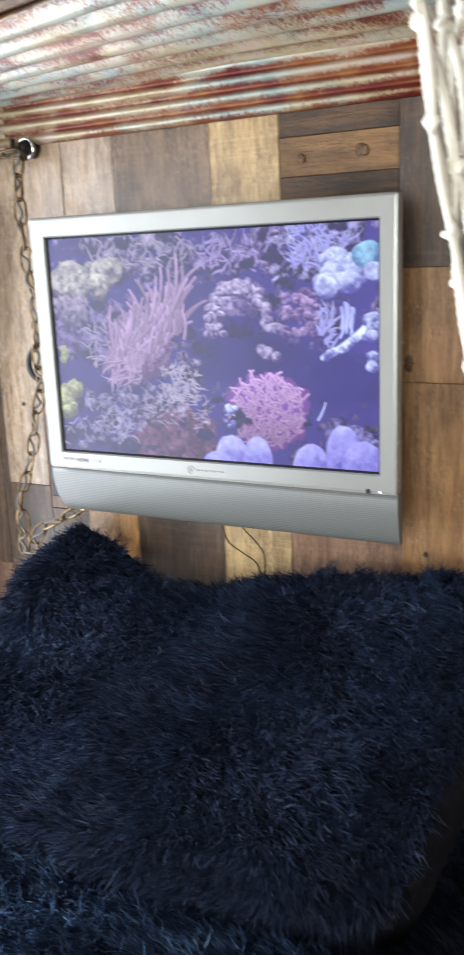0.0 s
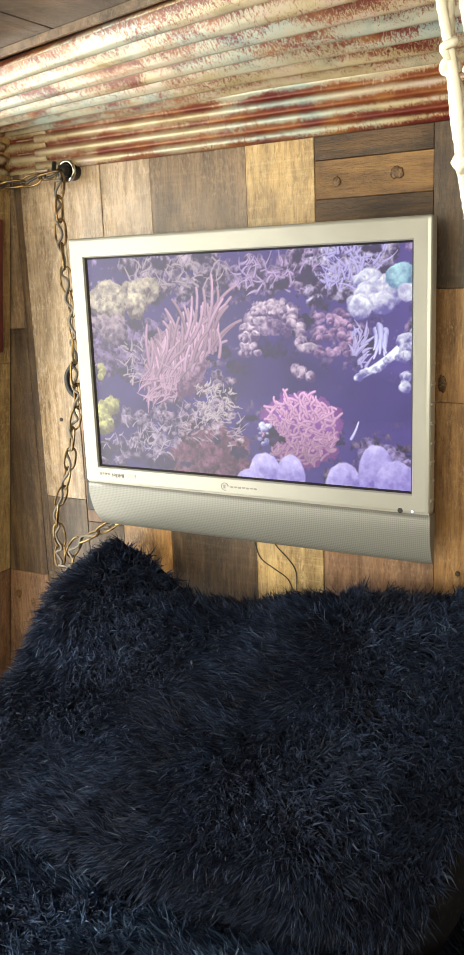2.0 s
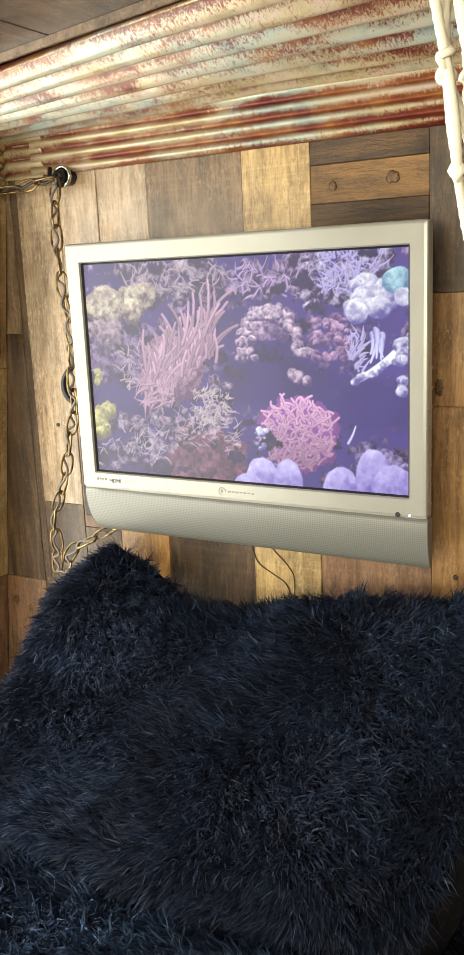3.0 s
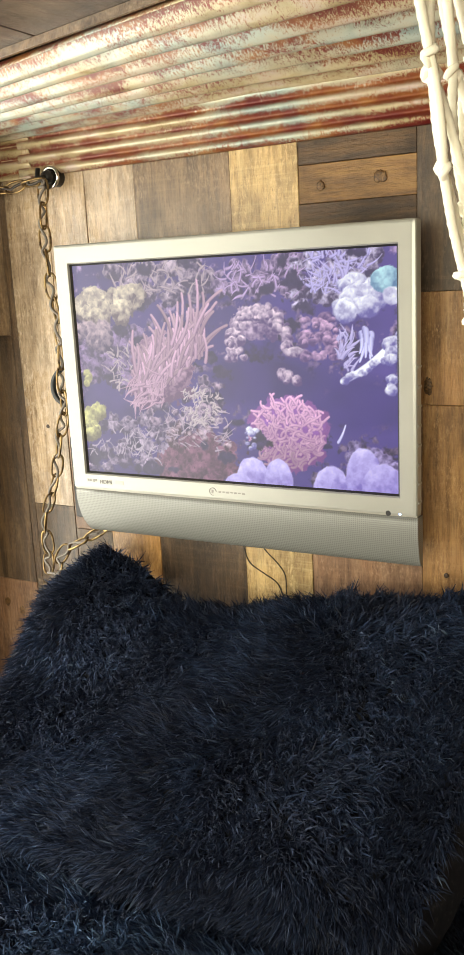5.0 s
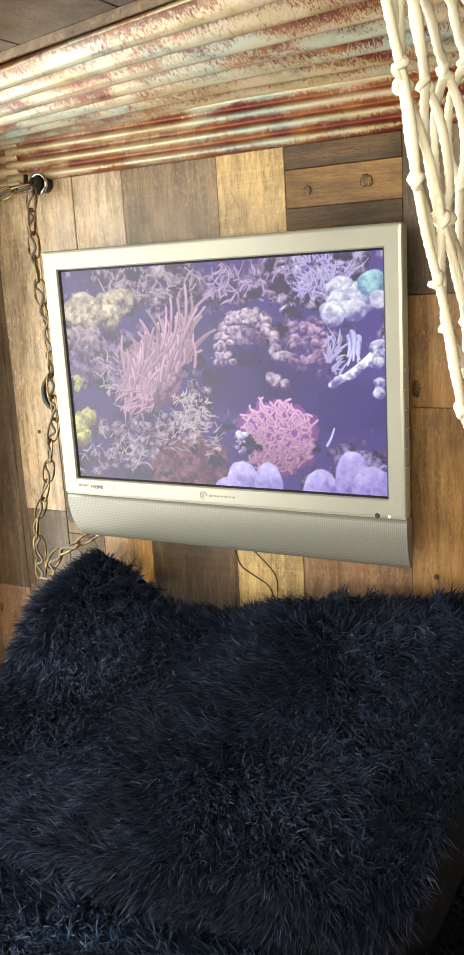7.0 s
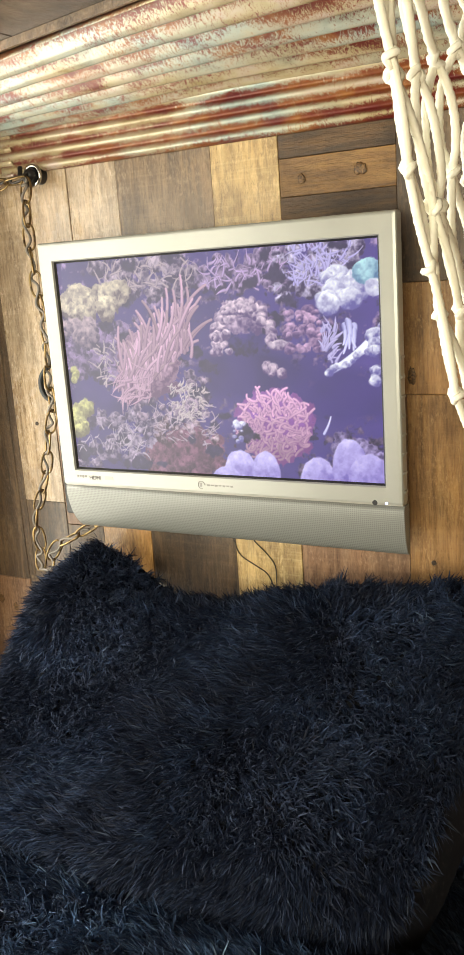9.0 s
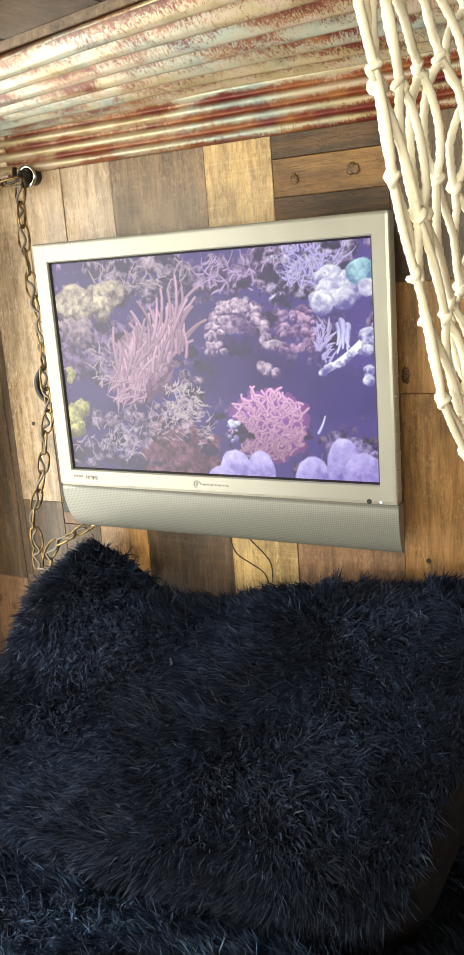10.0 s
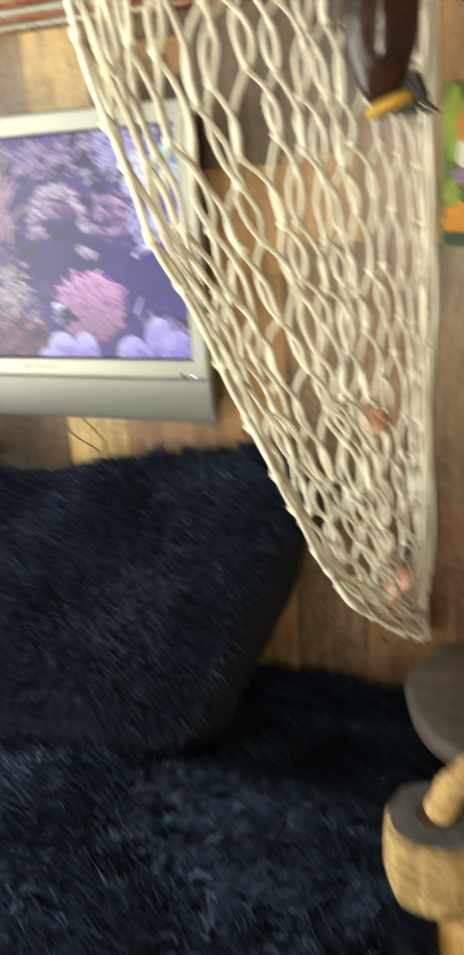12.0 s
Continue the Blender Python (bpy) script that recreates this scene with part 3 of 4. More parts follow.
# colours of the water and of the corals
DUSK, WATER, VIOLET = (0.055, 0.036, 0.165), (0.115, 0.080, 0.345), (0.18, 0.135, 0.47)
MAUVE_D, MAUVE_L = (0.085, 0.055, 0.19), (0.46, 0.36, 0.58)
ROSE_D, ROSE_L = (0.10, 0.045, 0.13), (0.36, 0.20, 0.32)
SAND_D, SAND_L = (0.20, 0.16, 0.22), (0.80, 0.74, 0.64)
SNOW_D, SNOW_L = (0.20, 0.18, 0.46), (0.95, 0.97, 1.0)
TEAL_D, TEAL_L = (0.16, 0.28, 0.46), (0.66, 0.88, 0.92)
PINK_D, PINK_L = (0.27, 0.11, 0.34), (0.90, 0.64, 0.86)
BLUSH_D, BLUSH_L = (0.15, 0.09, 0.28), (0.86, 0.76, 0.84)
ANEM_D, ANEM_L = (0.20, 0.11, 0.25), (0.62, 0.47, 0.60)
LAV_D, LAV_L = (0.22, 0.17, 0.52), (0.72, 0.68, 0.94)
LIME_D, LIME_L = (0.22, 0.20, 0.17), (0.74, 0.73, 0.44)

pic_rgb[:] = tint(DUSK, VIOLET, 0.25 + 0.5 * fbm(60, 60, 3) + 0.25 * XX / PW - 0.1)
lay((fbm(14, 70, 4) - 0.56) * 7, tint(MAUVE_D, MAUVE_L, DETAIL * 1.3 - 0.2) * (0.55 + 0.45 * (YY / PH)[..., None]))
# open water: smooth and dark
for u, v, w, h in ((0.62, 0.46, 0.40, 0.24), (0.90, 0.37, 0.30, 0.24), (0.47, 0.86, 0.26, 0.14), (0.60, 0.62, 0.16, 0.14), (0.24, 0.30, 0.20, 0.13)):
    d = np.hypot((XX / PW - u) / (w / 2), (YY / PH - v) / (h / 2))
    lay((1.15 - d) * 2.2, tint(DUSK, WATER, 0.35 + 0.5 * fbm(40, 80, 2) + 0.4 * (XX / PW - 0.5)))
# rocks and rubble
heap(0.10, 0.58, 0.24, 0.24, 26, 0.075, MAUVE_D, MAUVE_L, 1, 0.5)
heap(0.16, 0.15, 0.34, 0.24, 46, 0.055, MAUVE_D, (0.56, 0.49, 0.62), 2, 0.6)
heap(0.30, 0.90, 0.34, 0.16, 40, 0.05, MAUVE_D, (0.60, 0.52, 0.62), 3, 0.6)
heap(0.62, 0.90, 0.26, 0.15, 36, 0.045, MAUVE_D, (0.58, 0.47, 0.68), 4, 0.6)
heap(0.83, 0.88, 0.22, 0.22, 40, 0.045, MAUVE_D, (0.70, 0.66, 0.84), 5, 0.6)
heap(0.36, 0.34, 0.24, 0.24, 40, 0.045, MAUVE_D, (0.60, 0.50, 0.62), 6, 0.6)
heap(0.42, 0.09, 0.24, 0.20, 22, 0.09, ROSE_D, ROSE_L, 7, 0.45)
heap(0.40, 0.20, 0.20, 0.10, 26, 0.028, ROSE_D, (0.66, 0.56, 0.66), 8, 0.6)
heap(0.93, 0.15, 0.14, 0.08, 12, 0.04, MAUVE_D, (0.52, 0.46, 0.72), 9, 0.5)
brush(0.30, 0.90, 0.30, 0.12, 60, 0.040, 0.007, MAUVE_D, (0.58, 0.50, 0.56), 10, 1.57, 1.6)
brush(0.84, 0.90, 0.16, 0.16, 110, 0.040, 0.007, SNOW_D, (0.62, 0.58, 0.82), 11, 1.57, 1.5)
brush(0.62, 0.88, 0.22, 0.14, 60, 0.03, 0.008, MAUVE_D, (0.62, 0.50, 0.74), 12, 1.57, 1.8)
# hollows between the rocks
for k in range(46):
    u, v = rng0.random(), rng0.random()
    if not (0.50 < u < 0.98 and 0.30 < v < 0.60):
        ball(u, v, 0.03 + 0.05 * rng0.random(), 0.03 + 0.06 * rng0.random(), DUSK, (0.10, 0.07, 0.22), 0.6, 3.0, seed=k)
brush(0.18, 0.50, 0.14, 0.20, 50, 0.03, 0.007, MAUVE_D, (0.62, 0.55, 0.60), 13, 1.57, 1.8)
brush(0.40, 0.24, 0.20, 0.20, 70, 0.03, 0.006, MAUVE_D, (0.60, 0.52, 0.62), 14, 1.57, 2.6)
brush(0.14, 0.16, 0.24, 0.14, 50, 0.03, 0.006, MAUVE_D, (0.62, 0.56, 0.66), 15, 1.57, 2.6)
# pale corals, yellow corals
heap(0.12, 0.80, 0.19, 0.11, 20, 0.075, SAND_D, SAND_L, 16, 0.3)
heap(0.06, 0.66, 0.12, 0.08, 10, 0.06, MAUVE_D, (0.62, 0.52, 0.58), 17, 0.3)
heap(0.035, 0.24, 0.05, 0.14, 9, 0.06, LIME_D, LIME_L, 18, 0.3)
heap(0.03, 0.46, 0.03, 0.06, 5, 0.04, LIME_D, LIME_L, 19, 0.3)
# anemone
ball(0.315, 0.52, 0.20, 0.30, ANEM_D, ANEM_L, 0.4, seed=3)
ball(0.25, 0.44, 0.13, 0.20, ANEM_D, ANEM_L, 0.4, seed=5)
rng = random.Random(7)
for k in range(130):
    q = rng.random()
    f = rng.uniform(0.7, 1.15)
    arm(0.205 + 0.235 * q + (rng.random() - 0.5) * 0.05, 0.40 + 0.26 * q + (rng.random() - 0.5) * 0.20, 0.06 + 0.06 * rng.random(), 1.30 + (rng.random() - 0.5) * 0.9, 0.0115, 0.008, (rng.random() - 0.5) * 1.5, ANEM_D, tuple(c * f for c in ANEM_L))
brush(0.25, 0.42, 0.12, 0.14, 50, 0.05, 0.008, ANEM_D, ANEM_L, 21, 3.8, 0.9)
brush(0.42, 0.34, 0.11, 0.16, 90, 0.020, 0.007, SAND_D, (0.66, 0.60, 0.66), 22, -0.6, 2.4, 2.5)
# arching coral and its neighbours
ball(0.605, 0.70, 0.17, 0.17, BLUSH_D, (0.62, 0.52, 0.66), 0.45, seed=4)
ball(0.615, 0.60, 0.10, 0.13, DUSK, WATER, 0.4, 3.0, seed=6)
for k in range(60):
    a = math.pi * (1.10 - 1.14 * (k % 34) / 33)
    ball(0.612 + 0.085 * math.cos(a) + rng.uniform(-0.008, 0.008), 0.615 + 0.13 * math.sin(a) + rng.uniform(-0.022, 0.022), 0.034, 0.050, BLUSH_D, BLUSH_L, 0.35, seed=k)
heap(0.60, 0.75, 0.10, 0.05, 34, 0.022, BLUSH_D, BLUSH_L, 23, 0.3)
heap(0.540, 0.60, 0.05, 0.10, 18, 0.026, BLUSH_D, BLUSH_L, 24, 0.4)
ball(0.715, 0.585, 0.07, 0.05, BLUSH_D, (0.88, 0.80, 0.86), 0.3, seed=8)
heap(0.70, 0.47, 0.05, 0.05, 8, 0.03, BLUSH_D, BLUSH_L, 25, 0.4)
heap(0.79, 0.64, 0.10, 0.17, 60, 0.026, BLUSH_D, (0.74, 0.56, 0.74), 26, 0.4)
brush(0.855, 0.58, 0.04, 0.14, 26, 0.035, 0.009, SNOW_D, (0.62, 0.58, 0.80), 27, 1.3, 0.9)
# white and teal corals, white branch
heap(0.905, 0.80, 0.12, 0.11, 16, 0.062, SNOW_D, SNOW_L, 28, 0.18)
ball(0.965, 0.865, 0.075, 0.11, TEAL_D, TEAL_L, 0.2, seed=9)
ball(0.985, 0.80, 0.06, 0.08, SNOW_D, SNOW_L, 0.2, seed=10)
brush(0.91, 0.66, 0.03, 0.04, 6, 0.06, 0.016, SNOW_D, (0.70, 0.70, 0.92), 29, -1.5, 0.3)
arm(0.848, 0.465, 0.16, 0.42, 0.016, 0.024, 0.35, SNOW_D, SNOW_L, 20)
for k in range(14):
    ball(0.855 + 0.0105 * k, 0.468 + 0.0088 * k + 0.01 * math.sin(k), 0.022, 0.034, SNOW_D, SNOW_L, 0.4, seed=k)
heap(0.985, 0.60, 0.03, 0.10, 7, 0.035, SNOW_D, SNOW_L, 30, 0.3)
heap(0.985, 0.46, 0.02, 0.07, 5, 0.03, SNOW_D, SNOW_L, 31, 0.3)
arm(0.832, 0.21, 0.05, 1.0, 0.009, 0.005, 0.3, SNOW_D, (0.72, 0.72, 0.92))
# round pink coral with winding ridges
ball(0.69, 0.235, 0.235, 0.31, PINK_D, (0.40, 0.20, 0.56), 0.18, seed=11)
for k in range(260):
    a, d = rng.random() * 6.283, math.sqrt(rng.random()) * 0.95
    lit = 0.55 + 0.45 * d * math.sin(a)
    arm(0.69 + d * 0.112 * math.cos(a), 0.235 + d * 0.150 * math.sin(a), 0.020 + 0.016 * rng.random(), a * 0.4 + rng.random() * 3.1, 0.0088, 0.0072, (rng.random() - 0.5) * 5.0, PINK_D, tuple(c * (0.38 + 0.55 * lit) for c in PINK_L), 7)
ball(0.60, 0.20, 0.07, 0.10, (0.03, 0.02, 0.10), (0.12, 0.08, 0.26), 0.5, 3.0, seed=12)
heap(0.575, 0.21, 0.03, 0.09, 9, 0.022, SNOW_D, SNOW_L, 32, 0.3)
# lavender mounds along the lower edge
for u, v, w, h in ((0.575, 0.02, 0.11, 0.22), (0.655, 0.02, 0.09, 0.22), (0.53, -0.02, 0.10, 0.14), (0.81, 0.0, 0.11, 0.22), (0.90, 0.06, 0.10, 0.28), (0.955, 0.02, 0.12, 0.22)):
    ball(u, v, w, h, LAV_D, LAV_L, 0.05, seed=int(u * 50))
# a little veil over all, as the panel shows it
pic_rgb[:] = np.clip(pic_rgb, 0, 1.2) ** 1.6 * 1.62 + np.array((0.010, 0.008, 0.020))

GLOW, nt, b = mat("lit_reef_picture", 0.36, 0, (0.012, 0.012, 0.014))
at = nt.nodes.new("ShaderNodeVertexColor")
at.layer_name = "picture"
nt.links.new(at.outputs["Color"], b.inputs["Emission Color"])
b.inputs["Emission Strength"].default_value = 0.86
b.inputs["Specular IOR Level"].default_value = 0.42
on_tv(part("panel_back", box(SL - 0.001, SR + 0.001, -0.0745, -0.068, SB - 0.001, ST + 0.001), BLACK))
gx = np.linspace(SL - 0.001, SR + 0.001, PW)
gz = np.linspace(SB - 0.001, ST + 0.001, PH)
co = np.empty((PH, PW, 3))
co[..., 0], co[..., 1], co[..., 2] = gx[None, :], -0.0752, gz[:, None]
idx = np.arange(PH * PW).reshape(PH, PW)
quads = np.stack([idx[:-1, :-1], idx[:-1, 1:], idx[1:, 1:], idx[1:, :-1]], axis=-1).reshape(-1, 4).astype(np.int32)
me = bpy.data.meshes.new("screen")
me.vertices.add(PH * PW)
me.vertices.foreach_set("co", co.reshape(-1))
me.loops.add(quads.size)
me.loops.foreach_set("vertex_index", quads.reshape(-1))
me.polygons.add(len(quads))
me.polygons.foreach_set("loop_start", np.arange(0, quads.size, 4, dtype=np.int32))
me.update(calc_edges=True)
layer = me.color_attributes.new("picture", "FLOAT_COLOR", "POINT")
rgba = np.ones((PH, PW, 4))
rgba[..., :3] = pic_rgb
layer.data.foreach_set("color", rgba.reshape(-1))
me.materials.append(GLOW)
on_tv(tagged(new("screen", me), "lit panel with a purple coral reef picture"))

# ---- cables round the television ----
cable = thing("cable", "black cable looped behind the television edge", "cable", at=(-0.28, -0.03, 1.1))
ob = part("loop", tube(glide([(-0.262, -0.030, 1.160), (-0.278, -0.045, 1.156), (-0.294, -0.050, 1.147), (-0.307, -0.052, 1.132), (-0.309, -0.052, 1.114), (-0.302, -0.050, 1.100), (-0.286, -0.045, 1.092), (-0.262, -0.030, 1.088)], 6), 0.0042, 8), plain("black_blue_rubber", (0.012, 0.016, 0.02), 0.4), None, smooth=True)
ob.parent, ob.matrix_parent_inverse = cable, Matrix.Translation((0.28, 0.03, -1.1))
for pts in ([(-0.008, -0.012, 0.93), (0.000, -0.004, 0.905), (0.012, -0.004, 0.885), (0.030, -0.004, 0.868), (0.043, -0.004, 0.850), (0.045, -0.006, 0.822)],
            [(-0.030, -0.012, 0.93), (-0.022, -0.004, 0.885), (-0.013, -0.004, 0.862), (0.010, -0.004, 0.848), (0.030, -0.004, 0.836), (0.041, -0.006, 0.815)]):
    w = part("aerial_wire", tube(glide(pts, 6), 0.0008, 6), DARKWIRE, smooth=True)
    tagged(w, "thin brown wire hanging down the board wall", "wire", "wires under the television")

# ---- swag chain, with a flex threaded through it ----
bm = bmesh.new()
LINK = []
for k in range(20):
    a = 2 * math.pi * k / 20
    c, s = math.cos(a), math.sin(a)
    LINK.append((0.0085 * (abs(c) ** 0.8) * (1 if c > 0 else -1), 0.0, 0.019 * (abs(s) ** 0.75) * (1 if s > 0 else -1)))
link_mesh = bpy.data.meshes.new("link")
tube(LINK, 0.0017, 6, closed=True, bm=bm)
bm.to_mesh(link_mesh)
bm.free()
link_mesh.materials.append(BRASS)
for p in link_mesh.polygons:
    p.use_smooth = True


def chain(name, label, pts, flex, step=0.034):
    top = thing(name, label, "chain", at=pts[0])
    inv = Matrix.Translation(-Vector(pts[0]))
    path = glide(pts, 24)
    dist, k = step * 0.5, 0
    run = 0.0
    r = random.Random(4)
    for a, c in zip(path, path[1:]):
        seg = (c - a).length
        while run + seg >= dist:
            p = a.lerp(c, (dist - run) / seg)
            d = (c - a).normalized()
            rot = d.to_track_quat("Z", "Y").to_matrix().to_4x4()
            ob = new("link", link_mesh)
            ob.parent, ob.matrix_parent_inverse = top, inv
            ob.matrix_basis = Matrix.Translation(p) @ rot @ pose(0, 0, 0, 0, 0, (90 if k % 2 else 0) + 30 + r.uniform(-18, 18))
            k += 1
            dist += step
        run += seg
    fl = [p + Vector((0.005 * math.sin(i * 0.35), -0.003, 0.003 * math.cos(i * 0.27))) for i, p in enumerate(path)]
    ob = part("flex", tube(fl, 0.0020, 6), flex, None, "grey brown electric flex", smooth=True)
    ob.parent, ob.matrix_parent_inverse = top, inv


chain("hanging_chain", "antique brass swag chain hanging beside the television",
      [(-0.300, -0.044, 1.416), (-0.296, -0.050, 1.402), (-0.292, -0.060, 1.358), (-0.283, -0.070, 1.305), (-0.275, -0.075, 1.258), (-0.269, -0.075, 1.211), (-0.275, -0.070, 1.168), (-0.277, -0.070, 1.129), (-0.278, -0.070, 1.085), (-0.293, -0.070, 1.039), (-0.310, -0.065, 0.985),
       (-0.343, -0.060, 0.913), (-0.343, -0.060, 0.864), (-0.344, -0.062, 0.832), (-0.327, -0.062, 0.824), (-0.314, -0.060, 0.861), (-0.276, -0.050, 0.884), (-0.250, -0.040, 0.899), (-0.20, -0.025, 0.93)], WIRE)
chain("slack_chain", "antique brass swag chain running along under the tin",
      [(-0.298, -0.044, 1.418), (-0.330, -0.050, 1.414), (-0.378, -0.055, 1.409), (-0.412, -0.09, 1.407), (-0.424, -0.14, 1.412)], DARKWIRE, 0.033)

hook = thing("swag_hook", "black swag hook on a round chrome plate", "hook", at=(-0.306, 0, 1.424))
ob = part("plate", lathe([(0.0, 0.0), (0.0165, 0.0), (0.0165, 0.002), (0.0145, 0.004), (0.011, 0.0035), (0.0105, 0.0005), (0.0, 0.0005)], (0, 0, 0), 28), CHROME, hook, "worn chrome plate", smooth=True)
ob.matrix_basis = pose(0, -0.0185, 0, 90, 0, 0)
ob = part("boss", lathe([(0.0, 0.0), (0.0095, 0.0), (0.0095, 0.010), (0.006, 0.015), (0.0, 0.016)], (0, 0, 0), 20), BLACK, hook, "black boss", smooth=True)
ob.matrix_basis = pose(0, -0.0185, 0, 90, 0, 0)
ob = part("spacer", lathe([(0.0, 0.0), (0.013, 0.0), (0.013, 0.0180), (0.0, 0.0180)], (0, 0, 0), 20), BLACK, hook)
ob.matrix_basis = pose(0, -0.001, 0, 90, 0, 0)
ob = part("arm", tube(glide([(0, -0.026, 0), (0.002, -0.040, -0.001), (0.008, -0.047, -0.008), (0.012, -0.043, -0.016), (0.012, -0.034, -0.014)], 5), 0.0032, 8), BLACK, hook, smooth=True)
ob = part("wing", tube([(-0.020, -0.022, 0.014), (-0.020, -0.024, 0.002), (-0.010, -0.026, -0.004), (0.0, -0.026, -0.002)], 0.0035, 8), BLACK, hook, smooth=True)


# ---- fur ----
def pile(name, pts, nrm, comb, length, width, seed, parent, label="", upright=0.62, lie=0.62, fibre=FUR):
    """Many small tapered tufts standing on a surface. pts, nrm, comb: arrays of places, normals and the way the pile lies."""
    r = np.random.RandomState(seed)
    n = len(pts)
    ln = length * (0.55 + 0.75 * r.rand(n))[:, None]
    # neighbouring hairs cling together in locks
    cell = np.floor(pts / 0.008).astype(np.int64)
    lock = np.abs(cell[:, 0] * 73856093 ^ cell[:, 1] * 19349663 ^ cell[:, 2] * 83492791) % 4096
    wild = r.normal(size=(4096, 3))[lock] * 0.46 + r.normal(size=(n, 3)) * 0.26
    heart = (cell + 0.5) * 0.008
    way = nrm * upright + comb * lie + wild
    way /= np.linalg.norm(way, axis=1)[:, None]
    droop = comb * 0.72 * lie + np.array([0, 0, -0.28]) + r.normal(size=(n, 3)) * 0.28
    side = np.cross(way, r.normal(size=(n, 3)))
    side /= np.linalg.norm(side, axis=1)[:, None]
    w = width * (0.6 + 0.8 * r.rand(n))[:, None]
    p0 = pts - nrm * 0.002
    p1 = p0 + way * ln * 0.5
    way2 = way + droop
    way2 /= np.linalg.norm(way2, axis=1)[:, None]
    p2 = p1 + way2 * ln * 0.55
    p2 += ((heart + (way + way2) * 0.5 * ln) - p2) * 0.35
    v = np.empty((n, 5, 3))
    v[:, 0], v[:, 1] = p0 - side * w * 0.5, p0 + side * w * 0.5
    v[:, 2], v[:, 3] = p1 - side * w * 0.42, p1 + side * w * 0.42
    v[:, 4] = p2
    base = np.arange(n)[:, None] * 5
    tri = np.concatenate([base + np.array([0, 1, 3]), base + np.array([0, 3, 2]), base + np.array([2, 3, 4])], axis=0)
    me = bpy.data.meshes.new(name)
    me.vertices.add(n * 5)
    me.vertices.foreach_set("co", v.reshape(-1))
    me.loops.add(tri.size)
    me.loops.foreach_set("vertex_index", tri.reshape(-1).astype(np.int32))
    me.polygons.add(len(tri))
    me.polygons.foreach_set("loop_start", np.arange(0, tri.size, 3, dtype=np.int32))
    me.update(calc_edges=True)
    me.materials.append(fibre)
    ob = new(name, me)
    ob.parent = parent
    return tagged(ob, label, kind="stuff")


def surface(fn, nu, nv):
    g = np.array([[fn(i / nu, j / nv) for i in range(nu + 1)] for j in range(nv + 1)])
    return g


def grow(g, count, seed, comb_fn):
    """Random places on a grid surface, with normals and combing."""
    r = np.random.RandomState(seed)
    nv, nu = g.shape[0] - 1, g.shape[1] - 1
    a = g[:-1, :-1].reshape(-1, 3)
    bx = g[:-1, 1:].reshape(-1, 3) - a
    by = g[1:, :-1].reshape(-1, 3) - a
    cr = np.cross(bx, by)
    area = np.linalg.norm(cr, axis=1)
    idx = r.choice(len(a), size=count, p=area / area.sum())
    s, t = r.rand(count, 1), r.rand(count, 1)
    pts = a[idx] + bx[idx] * s + by[idx] * t
    nrm = cr[idx] / area[idx][:, None]
    nrm *= np.sign(nrm[:, 2:3] - nrm[:, 1:2] + 1e-9)
    comb = np.array([comb_fn(p) for p in pts])
    comb -= nrm * (comb * nrm).sum(1)[:, None]
    comb /= np.linalg.norm(comb, axis=1)[:, None] + 1e-9
    return pts, nrm, comb, (idx % nu + s[:, 0]) / nu


def sheet(name, g, material, parent):
    nv, nu = g.shape[0] - 1, g.shape[1] - 1
    verts = [tuple(p) for p in g.reshape(-1, 3)]
    faces = [(j * (nu + 1) + i, j * (nu + 1) + i + 1, (j + 1) * (nu + 1) + i + 1, (j + 1) * (nu + 1) + i) for j in range(nv) for i in range(nu)]
    return raw(name, verts, faces, material, parent, True)


def comb_way(p):
    """The pile swirls in broad patches and mostly lies downhill."""
    q = Vector((p[0] * 5, p[1] * 5, p[2] * 5))
    a = noise.noise(q) * 3.2 + noise.noise(q * 2.3 + Vector((5, 1, 2))) * 1.6
    return (0.8 * math.sin(a) + 0.1, -0.45 * math.cos(a) - 0.35, -0.45 * math.cos(a * 1.1) - 0.15)


XT = [-0.37, -0.31, -0.235, -0.175, -0.10, -0.02, 0.10, 0.24, 0.34, 0.41]
ZT = [0.700, 0.790, 0.880, 0.848, 0.800, 0.800, 0.832, 0.862, 0.872, 0.810]
VP = [0, 0.12, 0.32, 0.46, 0.66, 0.76, 0.86, 0.93, 1]
YP = [-0.05, -0.14, -0.256, -0.326, -0.408, -0.424, -0.426, -0.41, -0.38]
ZP = [0.845, 0.825, 0.782, 0.750, 0.690, 0.655, 0.615, 0.57, 0.52]


